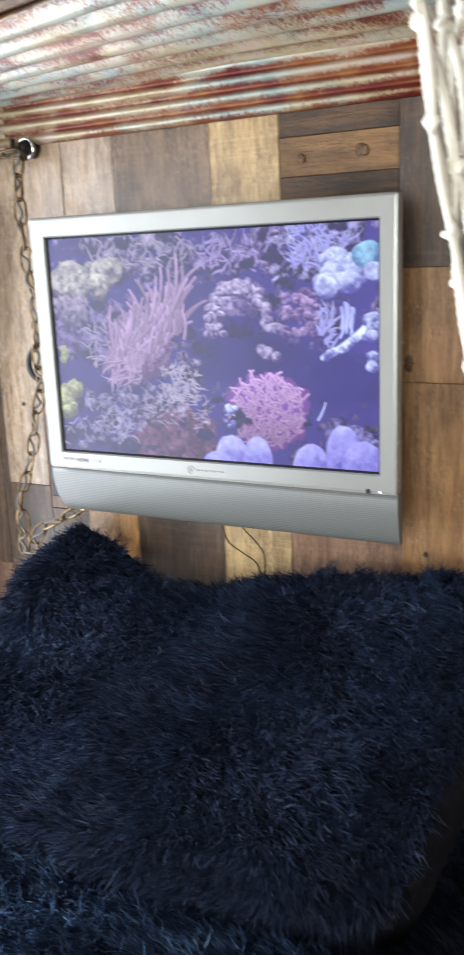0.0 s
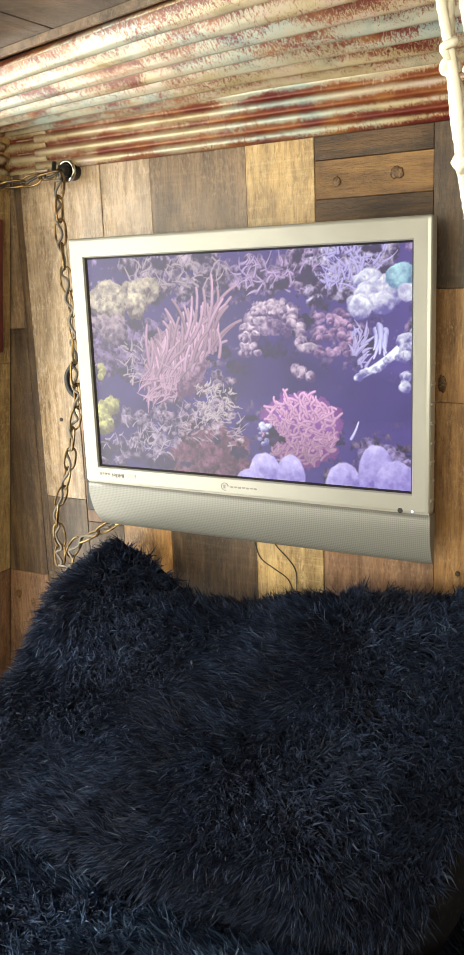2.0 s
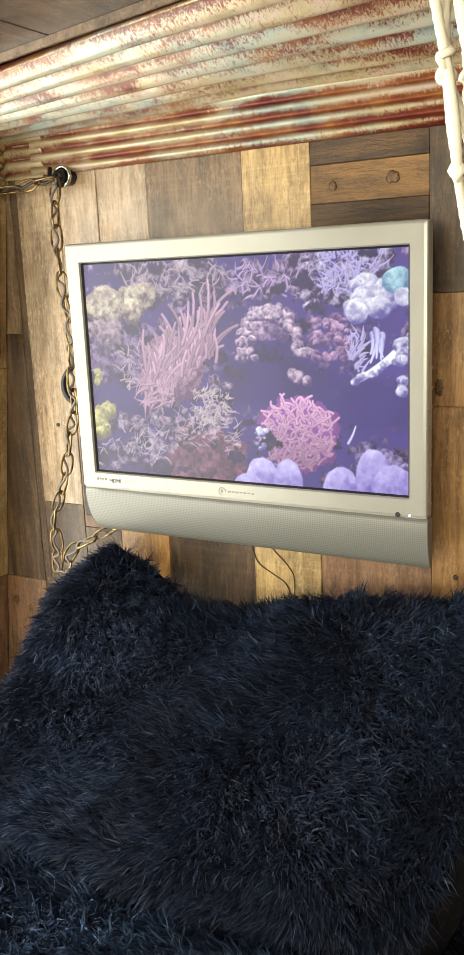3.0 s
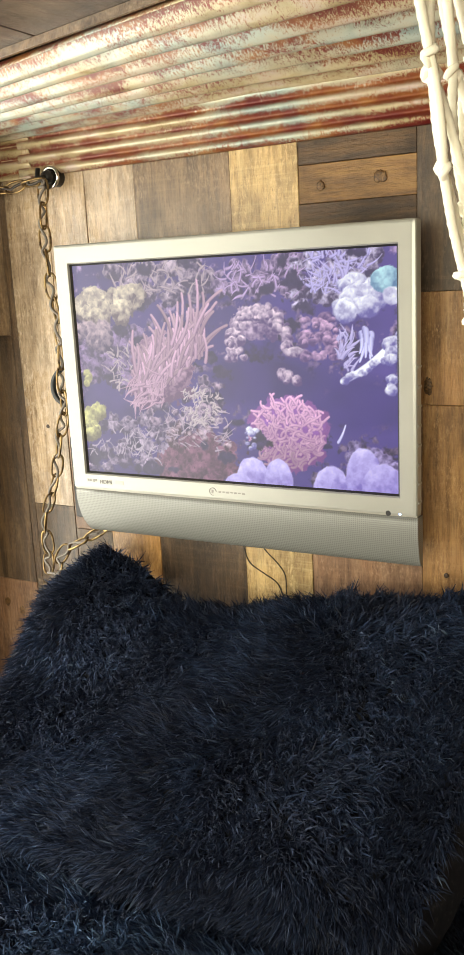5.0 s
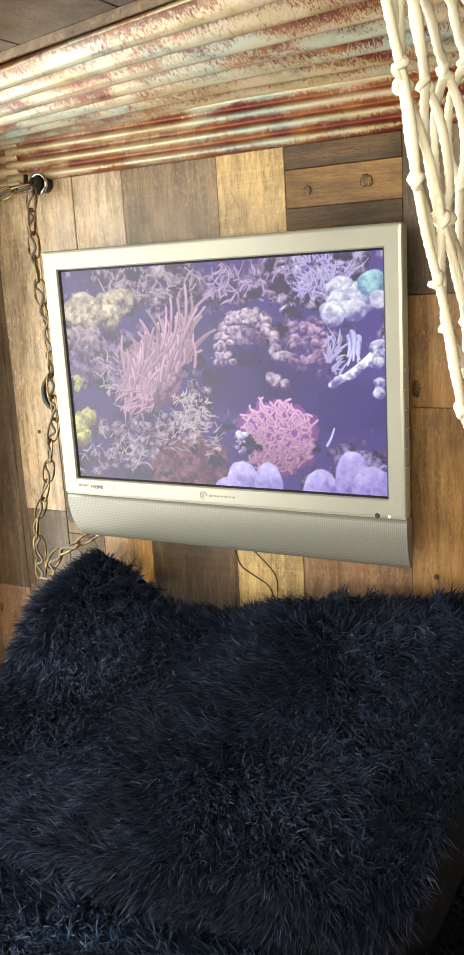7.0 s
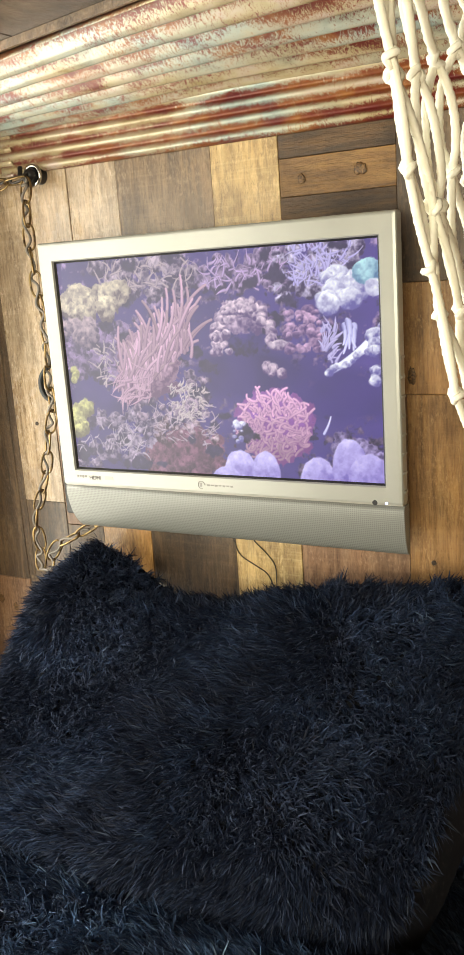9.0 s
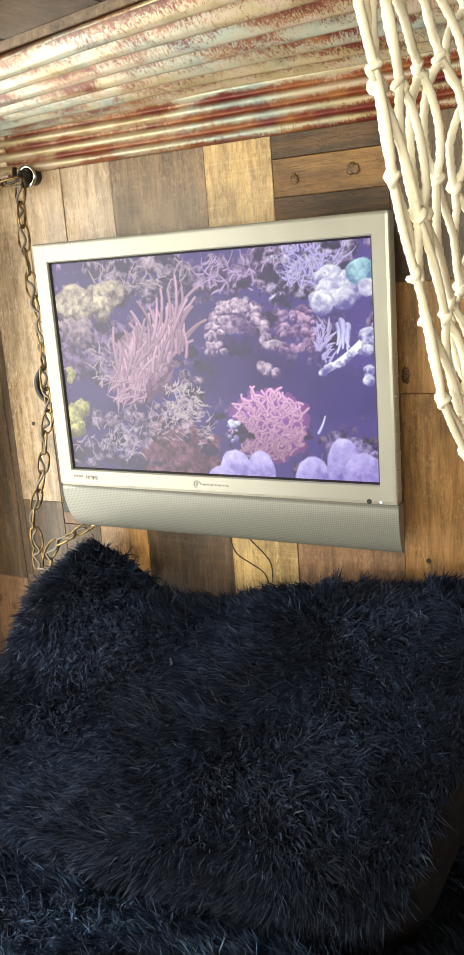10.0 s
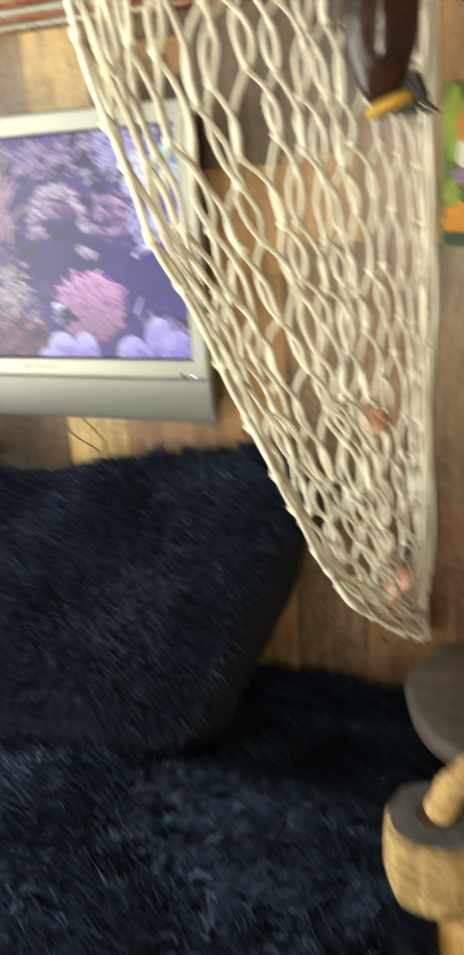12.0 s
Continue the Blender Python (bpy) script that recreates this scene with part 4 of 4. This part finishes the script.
def cushion_at(u, v):
    """v 0: the upper edge by the wall, v 1: the foot on the seat."""
    xl = np.interp(v, [0, 0.15, 0.3, 0.5, 1], [-0.315, -0.292, -0.288, -0.318, -0.430])
    xr = np.interp(v, [0, 0.2, 0.45, 0.75, 1], [0.352,0.40,0.395,0.36,0.315])
    uu = 0.5 - 0.5 * math.cos(math.pi * u) if 0 < u < 1 else u
    uu = 0.35 * uu + 0.65 * u
    x = xl + (xr - xl) * uu
    y = np.interp(v, VP, YP)
    z = np.interp(v, VP, ZP) - np.interp(x, [-0.3, -0.08, 0.05, 0.22], [0.045, 0.045, 0.025, 0.0]) * np.interp(v, [0.15, 0.3, 0.8, 1], [0, 1, 1, 0])
    k = np.interp(v, [0, 0.35], [1, 0]) ** 1.4
    z = z * (1 - k) + np.interp(x, XT, ZT) * k
    edge = min(u, 1 - u)
    fall = max(0.0, 1 - edge / 0.07) ** 2
    z -= 0.05 * fall * (1 - v * 0.5)
    y += 0.05 * fall
    y += 0.9 * max(0.0, x - 0.12) ** 2 * np.interp(v, [0.1, 0.4], [0, 1])      # the far third turns back towards the wall
    z += 0.012 * noise.noise((x * 7, y * 7, 1.3)) + 0.006 * noise.noise((x * 16, y * 16, 4.3))
    return (x - 0.040 * y, 1.04 * y, max(z - 0.0125 * y, 0.47))


cushion = thing("fur_cushion", "navy blue long pile fur cushion leaning on the board wall", "cushion")
gc = surface(cushion_at, 64, 48)
sheet("cover", gc, GUSSET, cushion)
# back and sides of the cushion, in smooth dark cloth
rim = [gc[j, -1] for j in range(49)]
g2 = np.array([[p + np.array([-0.004 - 0.05 * s, 0.10 * s * (1 if p[1] < -0.2 else 0.4), -0.11 * s * (1 - 0.6 * j / 48)]) for s in (0, 0.25, 0.5, 0.75, 1.0)] for j, p in enumerate(rim)])
g2[:, :, 1] = np.minimum(g2[:, :, 1], -0.012)
g2[:, :, 2] = np.maximum(g2[:, :, 2], 0.47)
sheet("side_panel", g2, GUSSET, cushion)
pts, nrm, comb, across = grow(gc, 215000, 1, comb_way)
keep = (across < 0.945) | (pts[:, 2] > 0.80)      # a bare strip of cloth runs down one edge
pile("fur", pts[keep], nrm[keep], comb[keep], 0.024, 0.0020, 2, cushion)


def throw_at(u, v):
    y = -0.03 - 0.70 * v
    right = float(np.interp(-y, [0.42, 0.50], [0.575, 0.605]))
    x = -0.53 + (right + 0.53) * u
    z = float(np.interp(-y, [0.0, 0.1, 0.3, 0.38, 0.44, 0.5, 0.62, 0.70], [0.500, 0.505, 0.550, 0.590, 0.622, 0.634, 0.643, 0.632]))
    z += 0.012 * noise.noise((x * 5, y * 5, 9.1)) + 0.005 * noise.noise((x * 14, y * 14, 2.1))
    if v > 0.95:
        z -= (v - 0.95) * 2.2
        y = -0.03 - 0.70 * 0.95 - (v - 0.95) * 0.2
    if u > 0.975:
        z -= ((u - 0.975) / 0.025) ** 2 * 0.04
    return (x - 0.045 * y, 1.04 * y, z - 0.0125 * y)


bench = thing("bench", "low wooden bench built against the board wall", "bench")
part("seat_box", box(-0.545, 0.575, -0.46, -0.012, 0.0, 0.40, 0.004), WOOD["red"], bench)
part("seat_pad", box(-0.545, 0.570, -0.44, -0.014, 0.402, 0.490, 0.02, 3), GUSSET, bench, "dark seat pad")
part("front_bolster", box(-0.545, 0.595, -0.69, -0.47, 0.0, 0.600, 0.03, 3), GUSSET, bench, "raised front bolster")
throw = thing("fur_throw", "navy blue long pile fur throw spread over the bench", "throw blanket")
gt = surface(throw_at, 70, 40)
sheet("cloth", gt, BACKING, throw)
pts, nrm, comb, across = grow(gt, 300000, 5, comb_way)
keep = (pts[:, 0] > -0.32) & ((pts[:, 1] < -0.34) | (pts[:, 0] > 0.24))      # none under the cushion
pile("fur", pts[keep], nrm[keep], comb[keep], 0.024, 0.0020, 6, throw, upright=0.5, lie=0.70, fibre=THROW_FUR)


# ---- fishing net of knotted cotton cord ----
EDGE_Z = [0.615, 0.697, 0.802, 0.902, 1.006, 1.056, 1.145, 1.201, 1.258, 1.289, 1.341, 1.384, 1.52]
EDGE_Y = [-0.075, -0.195, -0.335, -0.414, -0.486, -0.520, -0.577, -0.622, -0.652, -0.667, -0.680, -0.702, -0.740]


def net_point(a, v, seed):
    """a 0: the free edge near the camera, 1: the edge at the wall; v 0: top, 1: the lower edge of that strand."""
    s = a ** 1.5
    z_low = np.interp(a, [0, 0.1, 0.4, 1], [0.69, 0.655, 0.63, 0.612])
    z = 1.52 + (z_low - 1.52) * v
    edge = np.interp(z, EDGE_Z, EDGE_Y)
    y = edge + (-0.06 - edge) * s
    x = 0.5548 + 0.149 * y
    return Vector((x, y, z))


net = thing("fishing_net", "cream cotton cord fishing net hung from ceiling to wall", "net", at=(0.5, -0.4, 1.52))
NETI = Matrix.Translation((-0.5, 0.4, -1.52))
NS, NR = 32, 16
nr = random.Random(11)
knots = {}
wob = [(nr.uniform(-1, 1), nr.uniform(-1, 1)) for _ in range(NS + 2)]
# rows of knots: neighbouring strands meet in alternate pairs


def strand_row(i, r):
    """Where strand i is knotted in row r."""
    pair = (i // 2 * 2 + 0.5) if r % 2 == 0 else ((i + 1) // 2 * 2 - 0.5)
    if r % 2 == 1 and i == 0:
        pair = 0.0
    key = (pair, r)
    if key not in knots:
        a = min(max(pair / (NS - 1), 0.0), 1.0)
        v = (r + 0.22 * math.sin(pair * 0.7) + nr.uniform(-0.14, 0.14)) / NR
        p = net_point(a, min(max(v, 0), 1), pair)
        mid = math.sin(math.pi * a)
        p.x += 0.003 * math.sin(pair * 0.45 + r * 0.12) + nr.uniform(-0.003, 0.003) + nr.uniform(-0.004, 0.004) * mid
        p.y += nr.uniform(-0.017, 0.017) * mid
        knots[key] = p
    return knots[key]


def plait(path, radius, plies=3, pitch=0.0052, sides=4, step=0.003, bm=None):
    """A twisted cord of several plies along a path."""
    pts = [Vector(p) for p in path]
    fine = [pts[0]]
    for a, c in zip(pts, pts[1:]):
        n = max(1, int((c - a).length / step))
        for k in range(1, n + 1):
            fine.append(a.lerp(c, k / n))
    bm = bm or bmesh.new()
    ref = None
    frames = []
    run = 0.0
    for i, p in enumerate(fine):
        d = (fine[min(i + 1, len(fine) - 1)] - fine[max(i - 1, 0)]).normalized()
        if ref is None:
            ref = d.orthogonal().normalized()
        ref = (ref - d * ref.dot(d)).normalized()
        if i:
            run += (p - fine[i - 1]).length
        frames.append((p, ref.copy(), d.cross(ref), run))
    # one skin with as many lobes as the cord has plies, winding round it
    n = sides * plies
    prev = None
    for p, e, f, run in frames:
        ring = []
        for k in range(n):
            a = 2 * math.pi * k / n
            r = radius * (1 + 0.09 * math.cos(plies * (a - 2 * math.pi * run / (pitch * plies))))
            ring.append(bm.verts.new(p + (e * math.cos(a) + f * math.sin(a)) * r))
        if prev:
            for k in range(n):
                bm.faces.new((prev[k], prev[(k + 1) % n], ring[(k + 1) % n], ring[k]))
        else:
            bm.faces.new(ring)
        prev = ring
    bm.faces.new(prev)
    return bm


for i in range(NS):
    pts = []
    for r in range(NR + 1):
        p = strand_row(i, r)
        if pts:
            q = pts[-1]
            # between knots the two strands of a mesh bow apart
            out = (i % 2 * 2 - 1) * (1 if (r - 1) % 2 == 0 else -1)
            bow = 0.0015 + 0.0115 * math.sin(math.pi * min(1, i / NS)) ** 1.5
            for t in (0.2, 0.5, 0.8):
                m = q.lerp(p, t)
                w = math.sin(math.pi * t) * bow
                m.y += out * w * 0.55 + 0.004 * wob[i][0]
                m.x += out * w * 0.55 + 0.003 * wob[i][1]
                pts.append(m)
        pts.append(p)
    ob = part("cord", plait(glide(pts, 2), 0.0022, step=0.0017), CORD, None, smooth=True)
    ob.parent, ob.matrix_parent_inverse = net, NETI
# knots
kb = bmesh.new()
tube([(0.0042 * math.cos(a) * (1 + 0.25 * math.sin(3 * a)), 0.0042 * math.sin(a), 0.0026 * math.sin(2 * a)) for a in (2 * math.pi * k / 14 for k in range(14))], 0.0026, 6, closed=True, bm=kb)
kmesh = bpy.data.meshes.new("knot")
kb.to_mesh(kmesh)
kb.free()
kmesh.materials.append(CORD)
for p in kmesh.polygons:
    p.use_smooth = True
for (pair, r), p in list(knots.items()):
    ob = new("knot", kmesh)
    ob.parent, ob.matrix_parent_inverse = net, NETI
    ob.matrix_basis = Matrix.Translation(p) @ pose(0, 0, 0, nr.uniform(-60, 60), nr.uniform(50, 130), nr.uniform(-60, 60)) @ Matrix.Scale(0.74, 4)
# selvedge cords: the free edge and the bundle at the wall
for k in range(6):
    x0 = 0.548 + 0.004 * math.sin(k * 2.1)
    y0 = -0.085 + 0.011 * k
    ob = part("cord", plait([(x0 + 0.003 * math.sin(j * 1.3 + k), y0 + 0.004 * math.sin(j * 0.9 + 2 * k) - 0.0 * j, 1.52 - (0.90 - 0.02 * k) * j / 14) for j in range(15)], 0.0026), CORD, None, smooth=True)
    ob.parent, ob.matrix_parent_inverse = net, NETI

# ---- carved wooden head hung on the net (plain shape) ----
bm = bmesh.new()
bmesh.ops.create_icosphere(bm, subdivisions=4, radius=1.0)
for v in bm.verts:
    x, y, z = v.co
    w = 1 - 0.22 * max(0, -z) ** 2
    f = -max(0, -y)
    ridge = 0.18 * math.exp(-(x / 0.22) ** 2 - ((z + 0.05) / 0.3) ** 2) + 0.12 * math.exp(-(x / 0.4) ** 2 - ((z + 0.48) / 0.1) ** 2) + 0.10 * math.exp(-((abs(x) - 0.4) / 0.22) ** 2 - ((z - 0.28) / 0.1) ** 2)
    v.co = Vector((x * 0.034 * w, (y - (ridge if y < 0 else 0)) * 0.026, z * 0.078))
head = part("carved_head", bm, CARVED, None, smooth=True)
head.matrix_world = pose(0.547, -0.305, 1.356, 0, 0, 14)
tagged(head, "polished dark carved wooden head ornament hanging in the net", "carving")
collar = part("collar_ring", tube([(0.553 + 0.016 * math.cos(a), -0.301 + 0.014 * math.sin(a), 1.282 + 0.006 * math.cos(a)) for a in (2 * math.pi * k / 24 for k in range(24))], 0.006, 8, closed=True), plain("yellow_paint", (0.55, 0.33, 0.05)), None, smooth=True)
tagged(collar, "yellow painted ring below the carved head", "ring")
bm = bmesh.new()
for k in range(40):
    a = nr.uniform(0, 6.28)
    p = Vector((0.567 + 0.010 * math.cos(a), -0.290 + 0.012 * math.sin(a), 1.308))
    tube([p, p + Vector((nr.uniform(-0.008, 0.012), nr.uniform(-0.008, 0.008), -0.02)), p + Vector((nr.uniform(-0.015, 0.02), nr.uniform(-0.01, 0.01), -0.034))], 0.0014, 4, bm=bm)
tassel = part("black_tassel", bm, BLACK)
tagged(tassel, "black fibre tassel hanging under the carved head", "tassel")


# ---- shells caught in the net ----
def shell(m, s):
    bm = bmesh.new()
    prev = None
    for i in range(36):
        t = i / 35
        a = t * 4.5 * math.pi
        r = 0.002 + 0.016 * t ** 1.6
        c = Vector((0.55 * r * math.cos(a), 0.55 * r * math.sin(a), 0.034 * (1 - t)))
        rad = r * 0.8 * (1 + 0.12 * math.sin(a * 5))
        ring = [bm.verts.new((c + Vector((math.cos(a) * math.cos(b), math.sin(a) * math.cos(b), math.sin(b))) * rad) * s) for b in (2 * math.pi * k / 10 for k in range(10))]
        if prev:
            for k in range(10):
                bm.faces.new((prev[k], prev[(k + 1) % 10], ring[(k + 1) % 10], ring[k]))
        else:
            bm.faces.new(ring)
        prev = ring
    bm.faces.new(prev)
    ob = part("sea_shell", bm, SHELL, smooth=True)
    ob.matrix_world = m
    return tagged(ob, "pink and cream spiral sea shell caught in the net", "shell", "shells in the net")


shell(pose(0.520, -0.249, 0.972, 40, 30, 20), 0.95)
shell(pose(0.530, -0.188, 0.758, 160, 20, 60), 1.05)

# ---- small painting beside the net ----
painting = thing("painting", "small bright green and orange painted canvas on the wall", "painting", at=(0.66, -0.01, 1.224))
part("canvas", box(-0.102, 0.102, -0.018, 0.002, -0.092, 0.092, 0.002), plain("leaf_green_paint", (0.10, 0.16, 0.035)), painting)
pr = random.Random(3)


def daub(cx, cz, w, h, c, k):
    bm = bmesh.new()
    n = 22
    ring = []
    for j in range(n):
        a = 2 * math.pi * j / n
        r = 1 + 0.35 * noise.noise((math.cos(a) * 2 + k, math.sin(a) * 2, k * 1.3))
        ring.append(bm.verts.new((min(max(cx + r * w * math.cos(a), -0.1), 0.1), -0.0184 - 0.0004 * k, min(max(cz + r * h * math.sin(a), -0.09), 0.09))))
    bm.faces.new(ring)
    return part("paint_daub", bm, plain("daub_paint", c), painting)


for k, (cx, cz, w, h, c) in enumerate([(-0.088, 0.05, 0.012, 0.04, (0.33, 0.42, 0.05)), (-0.085, -0.06, 0.016, 0.022, (0.72, 0.30, 0.02)), (-0.075, 0.045, 0.008, 0.02, (0.75, 0.22, 0.06)), (-0.078, 0.012, 0.007, 0.015, (0.8, 0.8, 0.76)), (-0.080, -0.012, 0.010, 0.009, (0.32, 0.18, 0.36)),
                                       (-0.09, -0.03, 0.01, 0.014, (0.30, 0.40, 0.06)), (0.0, 0.0, 0.045, 0.05, (0.7, 0.35, 0.05)), (0.05, 0.05, 0.03, 0.03, (0.3, 0.4, 0.06)), (0.05, -0.05, 0.03, 0.02, (0.06, 0.10, 0.03)), (-0.082, -0.082, 0.02, 0.008, (0.03, 0.05, 0.03))]):
    daub(cx, cz, w, h, c, k)

# ---- picture on the leaning side wall ----
pic = thing("wall_picture", "dark red picture hung on the side wall", "picture", at=(left_x(1.2) + 0.004, -0.11, 1.2))
pic.rotation_euler = (0, math.atan(0.1263), 0)
part("panel", box(0.0, 0.010, -0.035, 0.080, -0.04, 0.165, 0.002), plain("dark_red_paint", (0.12, 0.018, 0.014)), pic)
part("dark_patch", box(0.0105, 0.0115, -0.030, 0.070, -0.03, 0.05, 0.0005, 1), plain("maroon_black_paint", (0.03, 0.008, 0.008)), pic)

# ---- trunk side table with a hanging float ----
table = thing("trunk_table", "round dark tabletop on an amber tree trunk post", "side table", at=(0.708, -0.366, 0.045))
part("tabletop", lathe([(0.0, 0.672), (0.118, 0.672), (0.125, 0.676), (0.1265, 0.684), (0.125, 0.692), (0.119, 0.696), (0.0, 0.697)], (0, 0, 0), 48, 0.05), TOPW, table, "dark grey brown round top", smooth=True)
part("trunk", lathe([(0.092, -0.045), (0.088, 0.1), (0.084, 0.3), (0.083, 0.5), (0.088, 0.62), (0.092, 0.671)], (0, 0, 0), 32, 0.12), POSTW, table, "amber wood trunk", smooth=True)
float_ = thing("wooden_float", "pale driftwood float with a grey washed top hung on rope", "float", at=(0.6405, -0.545, 0.688))
part("body", lathe([(0.024, -0.034), (0.038, -0.030), (0.043, -0.016), (0.0445, 0.010), (0.0435, 0.034), (0.041, 0.040)], (0, 0, 0), 32, 0.12), BARK, float_, "pale scored driftwood side", smooth=True)
part("top_face", lathe([(0.018, 0.030), (0.0185, 0.0405), (0.040, 0.0405), (0.0415, 0.037)], (0, 0, 0), 32, 0.08), SLATE, float_, "grey washed end grain")
part("post", lathe([(0.036, -0.688), (0.035, -0.4), (0.034, -0.2), (0.0355, -0.05), (0.033, -0.032), (0.0, -0.030)], (0.040, -0.010, 0), 24, 0.08), POSTW, float_, "amber wood post under the float", smooth=True)
part("hole", lathe([(0.0184, 0.0405), (0.017, 0.02), (0.0, 0.015)], (0, 0, 0), 24), KNOT, float_)
rope = part("rope", plait(glide([(0.641, -0.543, 0.706), (0.643, -0.542, 0.732), (0.651, -0.536, 0.750), (0.666, -0.524, 0.761), (0.688, -0.504, 0.766), (0.715, -0.478, 0.763), (0.74, -0.437, 0.7555)], 6), 0.0125, 3, 0.022, 6, 0.004), ROPE, smooth=True)
tagged(rope, "thick golden manila rope through the float", "rope")
leaf = bmesh.new()
ring = [leaf.verts.new((0.03 * (k / 8 - 0.5) * 2, 0.012 * math.sin(math.pi * k / 8), 0.004 * math.sin(k))) for k in range(9)] + [leaf.verts.new((0.03 * (k / 8 - 0.5) * 2, -0.012 * math.sin(math.pi * k / 8), 0.004 * math.sin(k) + 0.001)) for k in range(7, 0, -1)]
leaf.faces.new(ring)
leaf = part("paper_leaf", leaf, plain("bright_orange_paper", (0.80, 0.25, 0.02)))
leaf.matrix_world = pose(0.668, -0.341, 0.7475, 0, 0, 10)
leaf.modifiers.new("thickness", "SOLIDIFY").thickness = 0.0015
tagged(leaf, "bright orange leaf shaped piece lying on the tabletop", "ornament")

# ---- boards of the walls, last ----
BOARDS = [
    (-0.60, -0.52, [(0.40, 0.775, "red"), (0.775, 1.195, "dark"), (1.195, 1.52, "grey")]),
    (-0.52, -0.428, [(0.40, 0.778, "red"), (0.778, 1.195, "dark"), (1.195, 1.52, "grey")]),
    (-0.428, -0.414, [(0.40, 0.785, "grey"), (0.785, 1.52, "dark")]),
    (-0.414, -0.332, [(0.40, 0.780, "grey"), (0.780, 0.920, "dark"), (0.920, 1.52, "pale")]),
    (-0.332, -0.260, [(0.40, 0.785, "grey"), (0.785, 0.884, "dark"), (0.884, 1.06, "red"), (1.06, 1.52, "pale")]),
    (-0.260, -0.169, [(0.40, 1.10, "orange")]),
    (-0.260, -0.172, [(1.10, 1.52, "pale")]),
    (-0.169, -0.020, [(0.40, 1.10, "dark")]),
    (-0.172, -0.0175, [(1.10, 1.52, "grey")]),
    (-0.020, 0.086, [(0.40, 1.10, "cream")]),
    (-0.0175, 0.082, [(1.10, 1.52, "cream")]),
    (0.086, 0.243, [(0.40, 1.10, "red")]),
    (0.082, 0.2375, [(1.10, 1.3555, "darkx"), (1.3555, 1.403, "brownx"), (1.403, 1.52, "darkx")]),
    (0.243, 0.345, [(0.40, 1.10, "orange")]),
    (0.2375, 0.350, [(1.10, 1.240, "orange"), (1.240, 1.52, "dark")]),
    (0.350, 0.455, [(0.40, 0.66, "grey"), (0.66, 1.14, "grey"), (1.14, 1.25, "orange"), (1.25, 1.52, "dark")]),
    (0.455, 0.545, [(0.40, 0.80, "red"), (0.80, 1.52, "red")]),
    (0.545, 0.70, [(0.40, 0.79, "red"), (0.79, 1.135, "grey"), (1.135, 1.52, "orange")]),
    (0.70, 0.85, [(0.40, 1.0, "orange"), (1.0, 1.52, "grey")]),
    (0.85, 1.0, [(0.40, 1.52, "pale")]),
    (1.0, 1.15, [(0.40, 1.52, "grey")]),
    (1.15, 1.30, [(0.40, 1.52, "orange")]),
    (1.30, 1.45, [(0.40, 1.52, "dark")]),
    (1.45, 1.60, [(0.40, 1.52, "red")]),
]
pr = random.Random(5)
for x0, x1, runs in BOARDS:
    for z0, z1, tone in runs:
        d = pr.uniform(0.0, 0.0018)
        part("board", box(x0 + 0.0002, x1 - 0.0002, -0.001 - d, 0.004, z0 + 0.0002, z1 - 0.0002, 0.0006, 1), WOOD[tone], wall_north)
# knots and nail heads in the boards
for x, z, w, h in ((0.192, 1.380, 0.0075, 0.0075), (0.113, 1.376, 0.005, 0.0055), (0.251, 1.124, 0.005, 0.010), (-0.468, 0.723, 0.007, 0.008), (-0.50, 0.735, 0.008, 0.009), (-0.445, 0.735, 0.007, 0.007)):
    bm = bmesh.new()
    bmesh.ops.create_icosphere(bm, subdivisions=3, radius=1)
    for v in bm.verts:
        f = 1 + 0.5 * noise.noise(v.co * 2 + Vector((x * 40, 0, z * 40)))
        v.co = Vector((x + v.co.x * w * f, -0.0022 + v.co.y * 0.0010, z + v.co.z * h * f))
    part("wood_knot", bm, RING, wall_north, smooth=True)
for x, z in ((0.275, 0.877), (0.48, 0.565), (-0.37, 1.05)):
    ob = part("nail_head", lathe([(0.0, 0.0), (0.0036, 0.0), (0.0030, 0.0016), (0.0, 0.002)], (0, 0, 0), 12), KNOT, wall_north)
    ob.matrix_basis = pose(x, -0.002, z, 90, 0, 0)
# boards of the leaning side wall
for y0, y1, runs in ((-0.115, -0.004, [(0.40, 0.78, "red"), (0.78, 1.14, "cream"), (1.14, 1.52, "cream")]), (-0.15, -0.115, [(0.40, 0.95, "grey"), (0.95, 1.52, "orange")])):
    for z0, z1, tone in runs:
        bm = bmesh.new()
        vs = [bm.verts.new((left_x(z) + dx, y, z)) for y in (y0 + 0.0006, y1 - 0.0006) for dx in (-0.004, 0.004) for z in (z0 + 0.0006, z1 - 0.0006)]
        bmesh.ops.convex_hull(bm, input=vs)
        part("board", bm, WOOD[tone], wall_west)
